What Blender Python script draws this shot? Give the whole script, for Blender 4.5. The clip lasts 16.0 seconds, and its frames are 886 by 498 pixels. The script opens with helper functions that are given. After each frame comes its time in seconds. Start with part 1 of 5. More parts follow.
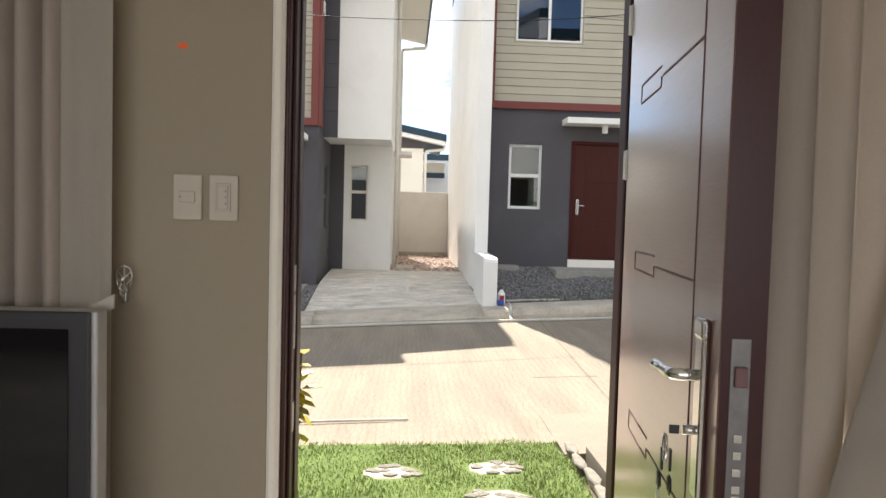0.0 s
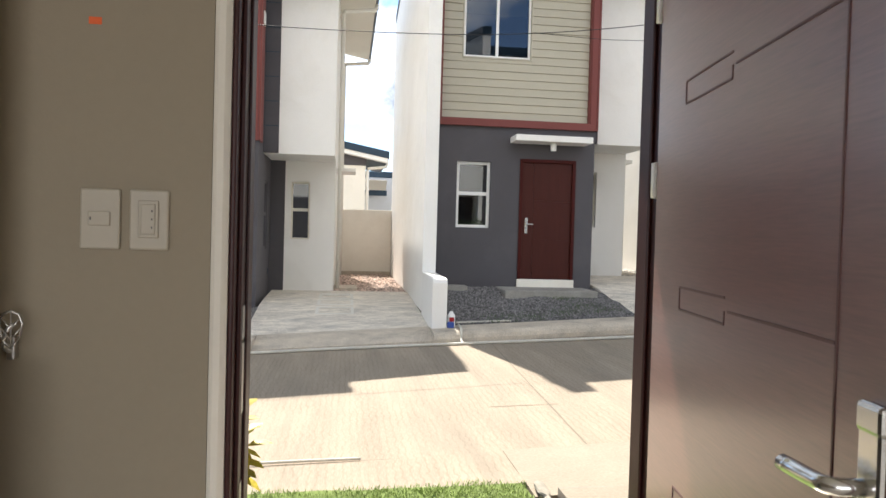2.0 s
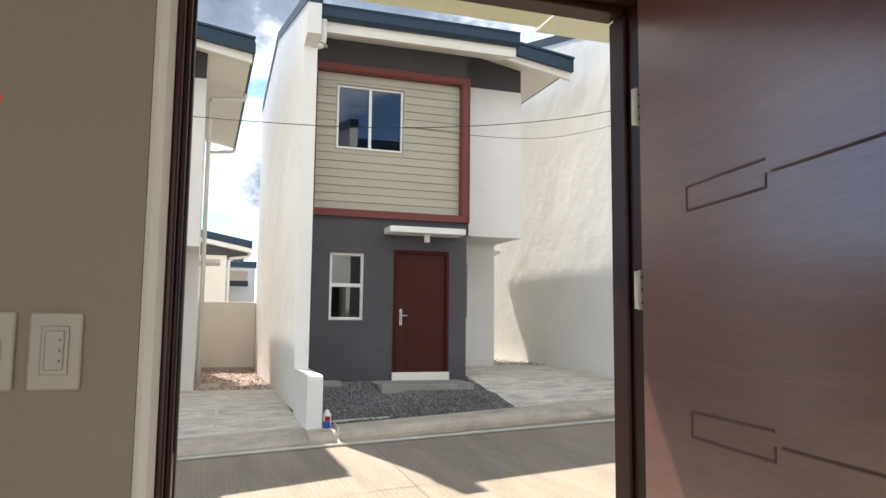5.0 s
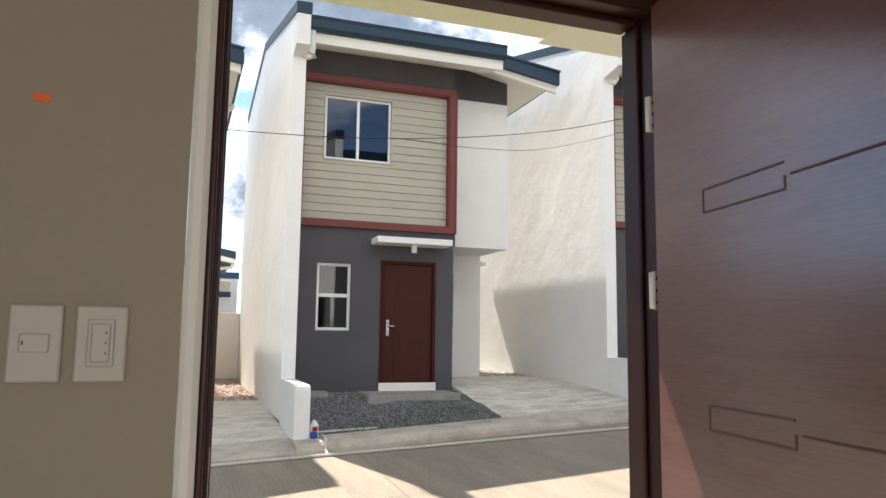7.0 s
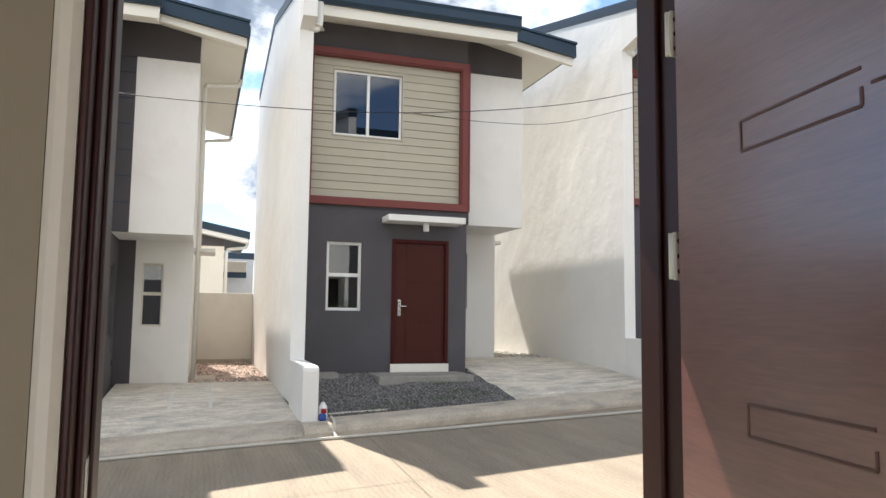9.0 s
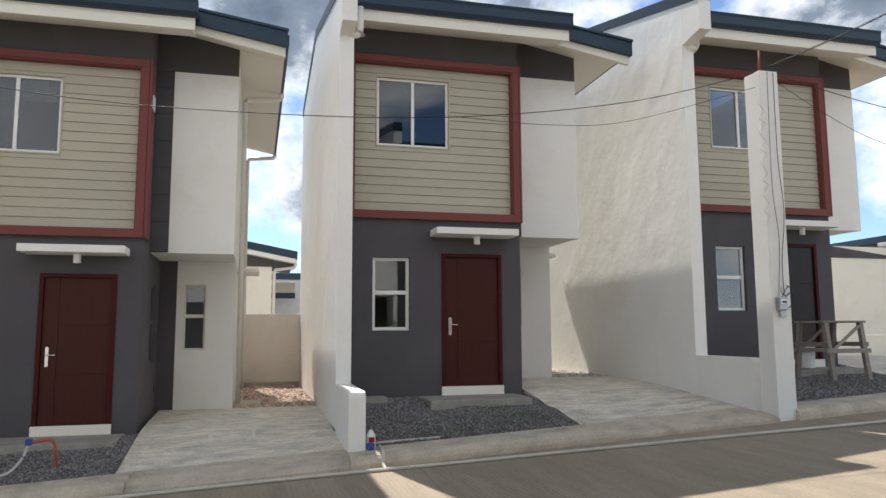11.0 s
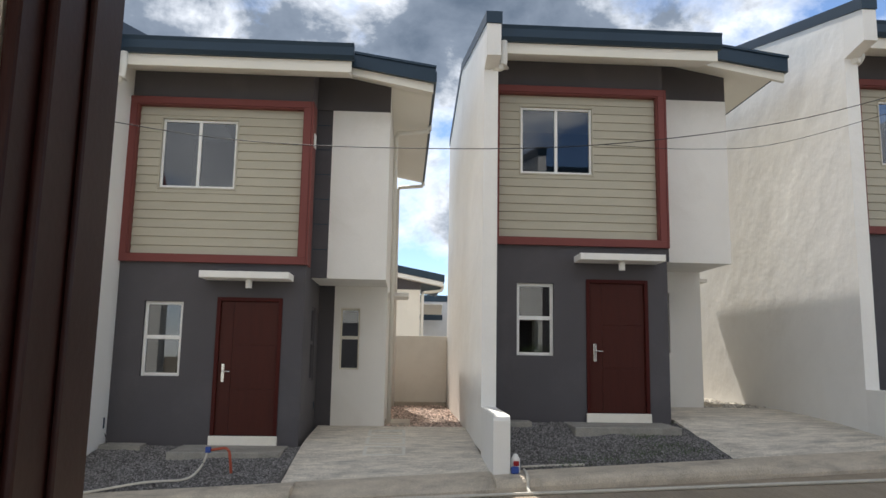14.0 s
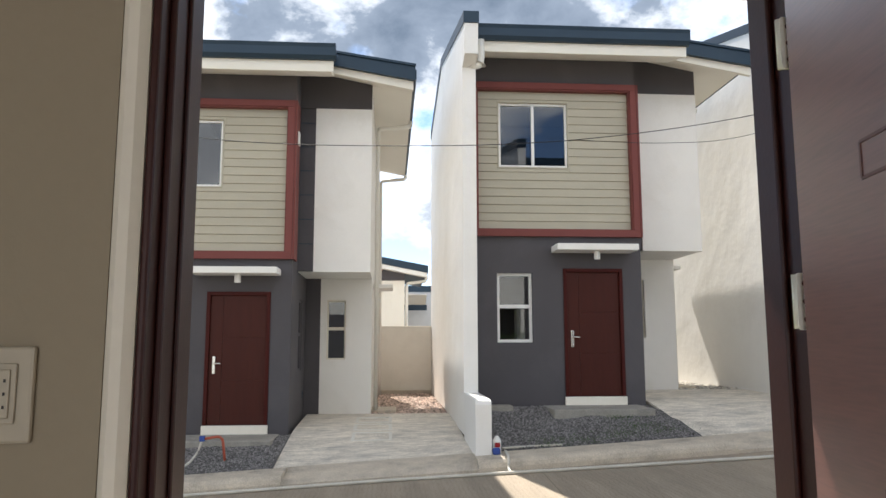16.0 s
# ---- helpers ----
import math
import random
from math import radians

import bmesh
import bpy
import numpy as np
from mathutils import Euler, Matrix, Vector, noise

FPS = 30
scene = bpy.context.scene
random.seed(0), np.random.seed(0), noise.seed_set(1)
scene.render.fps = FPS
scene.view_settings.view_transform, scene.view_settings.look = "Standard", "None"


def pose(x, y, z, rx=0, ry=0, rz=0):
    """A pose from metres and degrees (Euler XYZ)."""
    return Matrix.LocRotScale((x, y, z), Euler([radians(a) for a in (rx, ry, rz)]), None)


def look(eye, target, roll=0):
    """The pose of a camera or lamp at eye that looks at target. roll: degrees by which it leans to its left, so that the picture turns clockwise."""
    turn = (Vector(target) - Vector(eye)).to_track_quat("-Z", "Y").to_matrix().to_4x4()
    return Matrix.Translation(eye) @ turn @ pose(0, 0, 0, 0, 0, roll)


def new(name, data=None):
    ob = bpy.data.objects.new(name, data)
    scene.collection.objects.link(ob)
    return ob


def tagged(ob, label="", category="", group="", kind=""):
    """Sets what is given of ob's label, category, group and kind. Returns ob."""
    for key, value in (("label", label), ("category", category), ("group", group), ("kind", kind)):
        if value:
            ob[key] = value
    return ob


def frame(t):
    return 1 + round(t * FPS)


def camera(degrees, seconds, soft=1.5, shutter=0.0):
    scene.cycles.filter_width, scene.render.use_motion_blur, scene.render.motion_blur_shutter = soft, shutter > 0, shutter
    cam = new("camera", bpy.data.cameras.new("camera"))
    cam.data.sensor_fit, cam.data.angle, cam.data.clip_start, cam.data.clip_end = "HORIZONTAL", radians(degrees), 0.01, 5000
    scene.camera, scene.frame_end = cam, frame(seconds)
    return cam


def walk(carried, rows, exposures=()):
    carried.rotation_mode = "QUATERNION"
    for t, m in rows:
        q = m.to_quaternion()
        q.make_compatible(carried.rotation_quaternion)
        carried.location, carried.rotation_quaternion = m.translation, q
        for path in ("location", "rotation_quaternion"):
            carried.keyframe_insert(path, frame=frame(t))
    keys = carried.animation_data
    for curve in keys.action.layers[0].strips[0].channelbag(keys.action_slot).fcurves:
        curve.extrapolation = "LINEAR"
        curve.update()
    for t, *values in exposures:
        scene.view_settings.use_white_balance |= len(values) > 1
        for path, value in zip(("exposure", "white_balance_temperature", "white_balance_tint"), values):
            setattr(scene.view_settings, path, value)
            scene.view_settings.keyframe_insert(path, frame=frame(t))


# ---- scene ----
cam = camera(62.7, 16.0)

PATH = [
    (0, (0.405, 0.173, 1.563), (0.505, 2.168, 1.465), 1.6),
    (0.5, (0.453, 0.24, 1.556), (0.551, 2.235, 1.46), 1.6),
    (1, (0.419, 0.338, 1.551), (0.547, 2.332, 1.462), 1.6),
    (1.5, (0.346, 0.492, 1.565), (0.54, 2.481, 1.494), 1.5),
    (2, (0.317, 0.582, 1.578), (0.58, 2.565, 1.533), 1.6),
    (2.5, (0.312, 0.662, 1.587), (0.614, 2.639, 1.577), 1.8),
    (3, (0.312, 0.774, 1.597), (0.629, 2.748, 1.631), 1.9),
    (3.5, (0.315, 0.811, 1.607), (0.659, 2.78, 1.691), 1.7),
    (4, (0.286, 0.818, 1.624), (0.699, 2.77, 1.762), 1.3),
    (4.5, (0.197, 0.816, 1.64), (0.718, 2.738, 1.822), 0.9),
    (5, (0.137, 0.835, 1.634), (0.763, 2.724, 1.839), 0.6),
    (5.2, (0.118, 0.837, 1.635), (0.779, 2.713, 1.845), 0.5),
    (7.3, (0.043, 0.821, 1.603), (0.713, 2.69, 1.842), 0.7),
    (7.5, (0.048, 0.825, 1.604), (0.704, 2.699, 1.841), 0.9),
    (8, (0.076, 0.875, 1.606), (0.712, 2.757, 1.833), 1.0),
    (8.5, (0.146, 0.977, 1.604), (0.775, 2.865, 1.804), 0.9),
    (8.7, (0.185, 1.023, 1.601), (0.816, 2.912, 1.787), 0.8),
    (10.8, (0.403, 1.704, 1.614), (0.922, 3.625, 1.816), -0.3),
    (11, (0.416, 1.805, 1.622), (0.912, 3.728, 1.854), -0.3),
    (11.5, (0.457, 2.006, 1.626), (0.862, 3.94, 1.935), -0.2),
    (12, (0.475, 2.118, 1.67), (0.739, 4.067, 2.03), -0.2),
    (12.5, (0.422, 2.066, 1.7), (0.457, 4.031, 2.071), 0.2),
    (13, (0.392, 1.882, 1.675), (0.303, 3.848, 2.031), 1.1),
    (13.5, (0.409, 1.741, 1.661), (0.412, 3.714, 1.985), 1.3),
    (14, (0.398, 1.55, 1.666), (0.499, 3.526, 1.954), 1.0),
    (14.5, (0.37, 1.417, 1.644), (0.534, 3.391, 1.917), 0.6),
    (15, (0.407, 1.269, 1.651), (0.583, 3.244, 1.913), 0.3),
    (15.5, (0.418, 1.166, 1.648), (0.58, 3.142, 1.908), 0.1),
    (16, (0.408, 1.128, 1.647), (0.553, 3.106, 1.908), -0.1),
]
walk(cam, [(t, look(eye, target, roll)) for t, eye, target, roll in PATH],
     exposures=[(0.0, 1.12), (1.5, 1.13), (3.5, 1.08), (5.0, 1.03), (8.5, 1.04), (11.0, 0.44), (12.0, 0.19), (13.0, 0.10), (13.8, 0.27), (14.5, 0.70), (16.0, 0.90)])

# ---- world and sun ----
SUN_DIR = Vector((-0.140, 0.70, 1.0)).normalized()
sun = new("sun", bpy.data.lights.new("sun", "SUN"))
sun.data.energy, sun.data.angle, sun.data.color = 4.4, radians(0.53), (1.0, 0.94, 0.86)
sun.matrix_world = look((0, 0, 30), Vector((0, 0, 30)) - SUN_DIR)

world = bpy.data.worlds.new("sky")
scene.world = world
world.use_nodes = True


def link(nt, a, b):
    nt.links.new(a, b)


def node(nt, kind, **inputs):
    n = nt.nodes.new(kind)
    for k, v in inputs.items():
        n.inputs[k.replace("_", " ")].default_value = v
    return n


def build_sky():
    nt = world.node_tree
    nt.nodes.clear()
    out = nt.nodes.new("ShaderNodeOutputWorld")
    bg = nt.nodes.new("ShaderNodeBackground")
    sky = nt.nodes.new("ShaderNodeTexSky")
    sky.sky_type, sky.sun_disc = "NISHITA", False
    sky.sun_elevation = math.asin(SUN_DIR.z)
    sky.sun_rotation = math.atan2(SUN_DIR.x, SUN_DIR.y)
    sky.air_density, sky.dust_density, sky.ozone_density = 0.75, 0.05, 3.0
    co = nt.nodes.new("ShaderNodeTexCoord")
    mp = nt.nodes.new("ShaderNodeMapping")
    mp.inputs["Scale"].default_value = (1.0, 1.0, 1.45)
    mp.inputs["Location"].default_value = (0.35, 0.2, 0.1)
    link(nt, co.outputs["Generated"], mp.inputs["Vector"])
    big = node(nt, "ShaderNodeTexNoise", Scale=3.1, Detail=12.0, Roughness=0.58, Distortion=0.1)
    link(nt, mp.outputs["Vector"], big.inputs["Vector"])
    # more cover overhead than near the horizon
    sep = nt.nodes.new("ShaderNodeSeparateXYZ")
    link(nt, co.outputs["Generated"], sep.inputs[0])
    lift = nt.nodes.new("ShaderNodeMapRange")
    lift.inputs["From Min"].default_value, lift.inputs["From Max"].default_value = 0.12, 0.62
    lift.inputs["To Min"].default_value, lift.inputs["To Max"].default_value = -0.075, 0.20
    link(nt, sep.outputs["Z"], lift.inputs["Value"])
    cover = nt.nodes.new("ShaderNodeMath")
    cover.operation = "ADD"
    link(nt, big.outputs["Fac"], cover.inputs[0]), link(nt, lift.outputs[0], cover.inputs[1])
    ramp = nt.nodes.new("ShaderNodeValToRGB")
    ramp.color_ramp.elements[0].position, ramp.color_ramp.elements[1].position = 0.455, 0.55
    link(nt, cover.outputs[0], ramp.inputs["Fac"])
    # thick middles of the clouds are grey, thin rims are white
    puffs = node(nt, "ShaderNodeTexNoise", Scale=7.5, Detail=9.0, Roughness=0.6, Distortion=0.3)
    link(nt, mp.outputs["Vector"], puffs.inputs["Vector"])
    swell = nt.nodes.new("ShaderNodeMapRange")
    swell.inputs["From Min"].default_value, swell.inputs["From Max"].default_value = 0.3, 0.7
    swell.inputs["To Min"].default_value, swell.inputs["To Max"].default_value = -0.10, 0.10
    link(nt, puffs.outputs["Fac"], swell.inputs["Value"])
    shade = nt.nodes.new("ShaderNodeMath")
    shade.operation = "ADD"
    link(nt, cover.outputs[0], shade.inputs[0]), link(nt, swell.outputs[0], shade.inputs[1])
    low = nt.nodes.new("ShaderNodeMath")
    low.operation = "ADD"
    thin = nt.nodes.new("ShaderNodeMath")
    thin.operation, thin.inputs[1].default_value = "MINIMUM", 0.0
    link(nt, lift.outputs[0], thin.inputs[0])
    link(nt, shade.outputs[0], low.inputs[0]), link(nt, thin.outputs[0], low.inputs[1])
    # and the clouds facing the sun are lit from the front, brighter than those before it
    def cloud(rim, middle):
        core = nt.nodes.new("ShaderNodeValToRGB")
        core.color_ramp.elements[0].position, core.color_ramp.elements[0].color = 0.485, (*rim, 1)
        core.color_ramp.elements[1].position, core.color_ramp.elements[1].color = 0.76, (*[c * 0.8 for c in middle], 1)
        belly = core.color_ramp.elements.new(0.60)
        belly.color = (*[0.10 * a + 0.90 * b for a, b in zip(rim, middle)], 1)
        link(nt, low.outputs[0], core.inputs["Fac"])
        return core.outputs["Color"]
    toward = nt.nodes.new("ShaderNodeVectorMath")
    toward.operation = "DOT_PRODUCT"
    toward.inputs[1].default_value = SUN_DIR
    link(nt, co.outputs["Generated"], toward.inputs[0])
    side = nt.nodes.new("ShaderNodeMapRange")
    side.inputs["From Min"].default_value, side.inputs["From Max"].default_value = -0.1, 0.55
    link(nt, toward.outputs["Value"], side.inputs["Value"])
    lit = nt.nodes.new("ShaderNodeMix")
    lit.data_type = "RGBA"
    link(nt, side.outputs[0], lit.inputs[0])
    link(nt, cloud((9.6, 9.5, 9.3), (7.0, 7.0, 7.1)), lit.inputs[6])
    link(nt, cloud((6.8, 7.1, 7.6), (1.05, 1.4, 1.95)), lit.inputs[7])
    mix = nt.nodes.new("ShaderNodeMix")
    mix.data_type = "RGBA"
    link(nt, ramp.outputs["Color"], mix.inputs[0])
    link(nt, sky.outputs["Color"], mix.inputs[6])
    link(nt, lit.outputs[2], mix.inputs[7])
    link(nt, mix.outputs[2], bg.inputs["Color"])
    bg.inputs["Strength"].default_value = 0.132
    link(nt, bg.outputs["Background"], out.inputs["Surface"])


build_sky()


# ---- materials ----
def material(name, color, rough=0.8, metal=0.0, vary=0.12, scale=3.0, fine=60.0, bump=0.15, bump_scale=120.0, stain=None, stain_scale=1.2,
             stain_amount=0.4, spec=0.5, per_piece=0.0, stretch=(1, 1, 1), relief=0.01, island=0.0):
    """A procedural surface: base colour, broad and fine variation, stains and relief, in metres."""
    m = bpy.data.materials.new(name)
    m.use_nodes = True
    nt = m.node_tree
    b = nt.nodes["Principled BSDF"]
    b.inputs["Roughness"].default_value, b.inputs["Metallic"].default_value = rough, metal
    b.inputs["Specular IOR Level"].default_value = spec
    co = nt.nodes.new("ShaderNodeTexCoord")
    mp = nt.nodes.new("ShaderNodeMapping")
    mp.inputs["Scale"].default_value = stretch
    link(nt, co.outputs["Object"], mp.inputs["Vector"])
    v = mp.outputs["Vector"]
    n1 = node(nt, "ShaderNodeTexNoise", Scale=scale, Detail=6.0, Roughness=0.6)
    n2 = node(nt, "ShaderNodeTexNoise", Scale=fine, Detail=3.0)
    link(nt, v, n1.inputs["Vector"]), link(nt, v, n2.inputs["Vector"])
    add = nt.nodes.new("ShaderNodeMath")
    add.operation = "ADD"
    link(nt, n1.outputs["Fac"], add.inputs[0]), link(nt, n2.outputs["Fac"], add.inputs[1])
    rng = nt.nodes.new("ShaderNodeMapRange")
    rng.inputs["From Min"].default_value, rng.inputs["From Max"].default_value = 0.6, 1.4
    rng.inputs["To Min"].default_value, rng.inputs["To Max"].default_value = 1 - vary, 1 + vary
    link(nt, add.outputs[0], rng.inputs["Value"])
    val = rng.outputs[0]
    if per_piece or island:
        info = nt.nodes.new("ShaderNodeNewGeometry" if island else "ShaderNodeObjectInfo")
        r2 = nt.nodes.new("ShaderNodeMapRange")
        r2.inputs["To Min"].default_value, r2.inputs["To Max"].default_value = 1 - (per_piece or island), 1 + (per_piece or island)
        link(nt, info.outputs["Random Per Island" if island else "Random"], r2.inputs["Value"])
        mu = nt.nodes.new("ShaderNodeMath")
        mu.operation = "MULTIPLY"
        link(nt, val, mu.inputs[0]), link(nt, r2.outputs[0], mu.inputs[1])
        val = mu.outputs[0]
    hsv = nt.nodes.new("ShaderNodeHueSaturation")
    hsv.inputs["Color"].default_value = (*color, 1)
    link(nt, val, hsv.inputs["Value"])
    col = hsv.outputs["Color"]
    if stain:
        n3 = node(nt, "ShaderNodeTexNoise", Scale=stain_scale, Detail=8.0, Roughness=0.65, Distortion=0.4)
        link(nt, v, n3.inputs["Vector"])
        rp = nt.nodes.new("ShaderNodeValToRGB")
        rp.color_ramp.elements[0].position, rp.color_ramp.elements[1].position = 0.5, 0.72
        rp.color_ramp.elements[1].color = (stain_amount,) * 3 + (1,)
        link(nt, n3.outputs["Fac"], rp.inputs["Fac"])
        mx = nt.nodes.new("ShaderNodeMix")
        mx.data_type = "RGBA"
        mx.inputs[7].default_value = (*stain, 1)
        link(nt, rp.outputs["Color"], mx.inputs[0]), link(nt, col, mx.inputs[6])
        col = mx.outputs[2]
    link(nt, col, b.inputs["Base Color"])
    if bump:
        n4 = node(nt, "ShaderNodeTexNoise", Scale=bump_scale, Detail=5.0)
        link(nt, v, n4.inputs["Vector"])
        bp = nt.nodes.new("ShaderNodeBump")
        bp.inputs["Strength"].default_value, bp.inputs["Distance"].default_value = bump, relief
        link(nt, n4.outputs["Fac"], bp.inputs["Height"])
        link(nt, bp.outputs["Normal"], b.inputs["Normal"])
    return m


def glass(name, tint, mirror):
    """Window glass: light goes through tinted, and a share of it comes back as from a coated pane."""
    m = bpy.data.materials.new(name)
    m.use_nodes = True
    nt = m.node_tree
    nt.nodes.remove(nt.nodes["Principled BSDF"])
    clear = nt.nodes.new("ShaderNodeBsdfTransparent")
    clear.inputs["Color"].default_value = (*tint, 1)
    gloss = nt.nodes.new("ShaderNodeBsdfGlossy")
    gloss.inputs["Color"].default_value, gloss.inputs["Roughness"].default_value = (0.92, 0.95, 1.0, 1), 0.008
    edge = node(nt, "ShaderNodeFresnel", IOR=1.5)
    add = nt.nodes.new("ShaderNodeMath")
    add.operation, add.inputs[1].default_value, add.use_clamp = "ADD", mirror, True
    mx = nt.nodes.new("ShaderNodeMixShader")
    link(nt, edge.outputs[0], add.inputs[0]), link(nt, add.outputs[0], mx.inputs[0])
    link(nt, clear.outputs[0], mx.inputs[1]), link(nt, gloss.outputs[0], mx.inputs[2])
    link(nt, mx.outputs[0], nt.nodes["Material Output"].inputs["Surface"])
    return m


WHITE = material("white_paint", (0.84, 0.825, 0.79), 0.75, vary=0.04, scale=1.5, bump=0.1, stain=(0.60, 0.57, 0.5), stain_amount=0.35, stain_scale=0.7)
CREAM = material("cream_render", (0.85, 0.81, 0.72), 0.85, vary=0.05, scale=1.2, bump=0.1, stain=(0.55, 0.5, 0.42), stain_amount=0.3, stain_scale=0.6)
FIREWALL = material("rough_white_render", (0.87, 0.855, 0.82), 0.6, vary=0.05, scale=1.2, bump=0.6, bump_scale=1.5, stain=(0.72, 0.69, 0.62), stain_amount=0.35, stain_scale=0.5, relief=0.045)
SOFFIT = material("soffit_board", (0.80, 0.77, 0.69), 0.8, vary=0.04, scale=1.0, bump=0.0)
GREY = material("dark_grey_paint", (0.078, 0.073, 0.081), 0.8, vary=0.09, scale=1.3, bump=0.12, stain=(0.115, 0.108, 0.116), stain_amount=0.5, stain_scale=0.8)
RED = material("oxide_red_paint", (0.17, 0.042, 0.036), 0.7, vary=0.08, scale=2.0, bump=0.06)
SIDING = material("beige_siding_board", (0.435, 0.405, 0.322), 0.7, vary=0.05, scale=2.0, bump=0.05, per_piece=0.03)
SLATE = material("slate_blue_metal", (0.012, 0.034, 0.060), 0.45, metal=0.2, vary=0.1, scale=2.0, bump=0.0)
ZINC = material("galvanised_roof_sheet", (0.45, 0.47, 0.5), 0.4, metal=0.6, vary=0.1, bump=0.0)
MAROON = material("maroon_door", (0.058, 0.0138, 0.0098), 0.45, spec=0.18, vary=0.2, scale=4.0, bump=0.08, stretch=(6, 6, 0.6))
MAROON_TRIM = material("maroon_door_frame", (0.055, 0.008, 0.006), 0.5, spec=0.15, vary=0.1, bump=0.05)
FILM_BLACK = material("dark_wrapped_door", (0.014, 0.008, 0.008), 0.34, spec=0.3, vary=0.3, scale=2.0, bump=0.5, bump_scale=6.0, stretch=(3, 3, 0.5))
CHROME = material("brushed_chrome", (0.72, 0.71, 0.68), 0.22, metal=1.0, vary=0.05, bump=0.03)
VINYL = material("white_window_frame", (0.82, 0.82, 0.80), 0.4, vary=0.03, bump=0.0)
GLASS = glass("tinted_window_glass", (0.36, 0.40, 0.43), 0.035)
GLASS_CLEAR = glass("clear_window_glass", (0.50, 0.53, 0.53), 0.055)
REVEAL = material("cream_trim", (0.74, 0.70, 0.60), 0.6, vary=0.03, bump=0.0)
PVC = material("white_pvc_pipe", (0.78, 0.76, 0.70), 0.45, vary=0.05, bump=0.0)
# Near-black colour stands in for the lack of light inside the houses.
ROOM = material("unlit_inside_dark", (0.085, 0.082, 0.08), 0.9, vary=0.1, bump=0.0)
ROAD = material("road_concrete", (0.345, 0.285, 0.215), 0.9, vary=0.24, scale=1.1, fine=35.0, bump=0.5, bump_scale=9.0, stain=(0.20, 0.175, 0.14), stain_amount=0.5, stain_scale=0.5, stretch=(4.0, 0.5, 1))


def tine(m, gap, amount):
    """Draws fine wavering grooves across concrete by darkening its colour, gap metres apart along x."""
    nt = m.node_tree
    b = nt.nodes["Principled BSDF"]
    co = nt.nodes.new("ShaderNodeTexCoord")
    w = node(nt, "ShaderNodeTexWave", Scale=math.pi / 10 / gap, Distortion=5.0, Detail=3.0)
    w.inputs["Detail Scale"].default_value = 1.3
    link(nt, co.outputs["Object"], w.inputs["Vector"])
    rp = nt.nodes.new("ShaderNodeValToRGB")
    rp.color_ramp.elements[0].position, rp.color_ramp.elements[1].position = 0.0, 0.22
    rp.color_ramp.elements[0].color, rp.color_ramp.elements[1].color = (0, 0, 0, 1), (1, 1, 1, 1)
    link(nt, w.outputs["Fac"], rp.inputs["Fac"])
    worn = node(nt, "ShaderNodeTexNoise", Scale=1.7, Detail=4.0)
    link(nt, co.outputs["Object"], worn.inputs["Vector"])
    fade = nt.nodes.new("ShaderNodeMapRange")
    fade.inputs["From Min"].default_value, fade.inputs["From Max"].default_value = 0.35, 0.65
    fade.inputs["To Min"].default_value, fade.inputs["To Max"].default_value = 0.15, amount
    link(nt, worn.outputs["Fac"], fade.inputs["Value"])
    mx = nt.nodes.new("ShaderNodeMix")
    mx.data_type, mx.blend_type = "RGBA", "MULTIPLY"
    link(nt, fade.outputs[0], mx.inputs[0])
    link(nt, b.inputs["Base Color"].links[0].from_socket, mx.inputs[6])
    soft = nt.nodes.new("ShaderNodeMix")
    soft.data_type = "RGBA"
    soft.inputs[6].default_value, soft.inputs[7].default_value = (0.74, 0.71, 0.66, 1), (1, 1, 1, 1)
    link(nt, rp.outputs["Color"], soft.inputs[0]), link(nt, soft.outputs[2], mx.inputs[7])
    link(nt, mx.outputs[2], b.inputs["Base Color"])


tine(ROAD, 0.055, 0.65)
DRIVE = material("driveway_concrete", (0.70, 0.645, 0.555), 0.9, vary=0.6, scale=3.2, fine=45.0, bump=0.35, bump_scale=60.0, stain=(0.30, 0.29, 0.265), stain_amount=0.75, stain_scale=1.6, stretch=(0.8, 2.2, 1))
KERB = material("kerb_concrete", (0.56, 0.49, 0.395), 0.9, vary=0.32, scale=3.5, bump=0.35, bump_scale=40.0, stain=(0.22, 0.20, 0.17), stain_amount=0.65, stain_scale=1.8)
STEP = material("stained_step_concrete", (0.30, 0.285, 0.255), 0.9, vary=0.3, scale=4.0, bump=0.5, bump_scale=40.0, stain=(0.42, 0.40, 0.36), stain_amount=0.7, stain_scale=3.0)
SOIL = material("bare_soil", (0.20, 0.16, 0.11), 0.95, vary=0.25, scale=0.8, bump=0.5, bump_scale=20.0)
GRAVEL_BED = material("dark_gravel_bed", (0.10, 0.096, 0.092), 0.95, vary=0.35, scale=30, fine=80.0, bump=0.8, bump_scale=60.0)
GRAVEL = material("dark_gravel_stones", (0.178, 0.170, 0.168), 0.9, vary=0.3, scale=18.0, fine=40.0, bump=0.2, island=0.75)
PINK_BED = material("brown_gravel_bed", (0.30, 0.22, 0.18), 0.95, vary=0.35, scale=25.0, bump=0.8, bump_scale=50.0)
PINK_STONES = material("brown_gravel_stones", (0.48, 0.37, 0.31), 0.9, vary=0.3, scale=15.0, bump=0.2, island=0.6)


GREY_BED = material("pale_gravel_bed", (0.30, 0.28, 0.25), 0.95, vary=0.35, scale=25.0, bump=0.8, bump_scale=50.0)
GREY_STONES = material("pale_gravel_stones", (0.48, 0.45, 0.40), 0.9, vary=0.3, scale=15.0, bump=0.2, island=0.6)


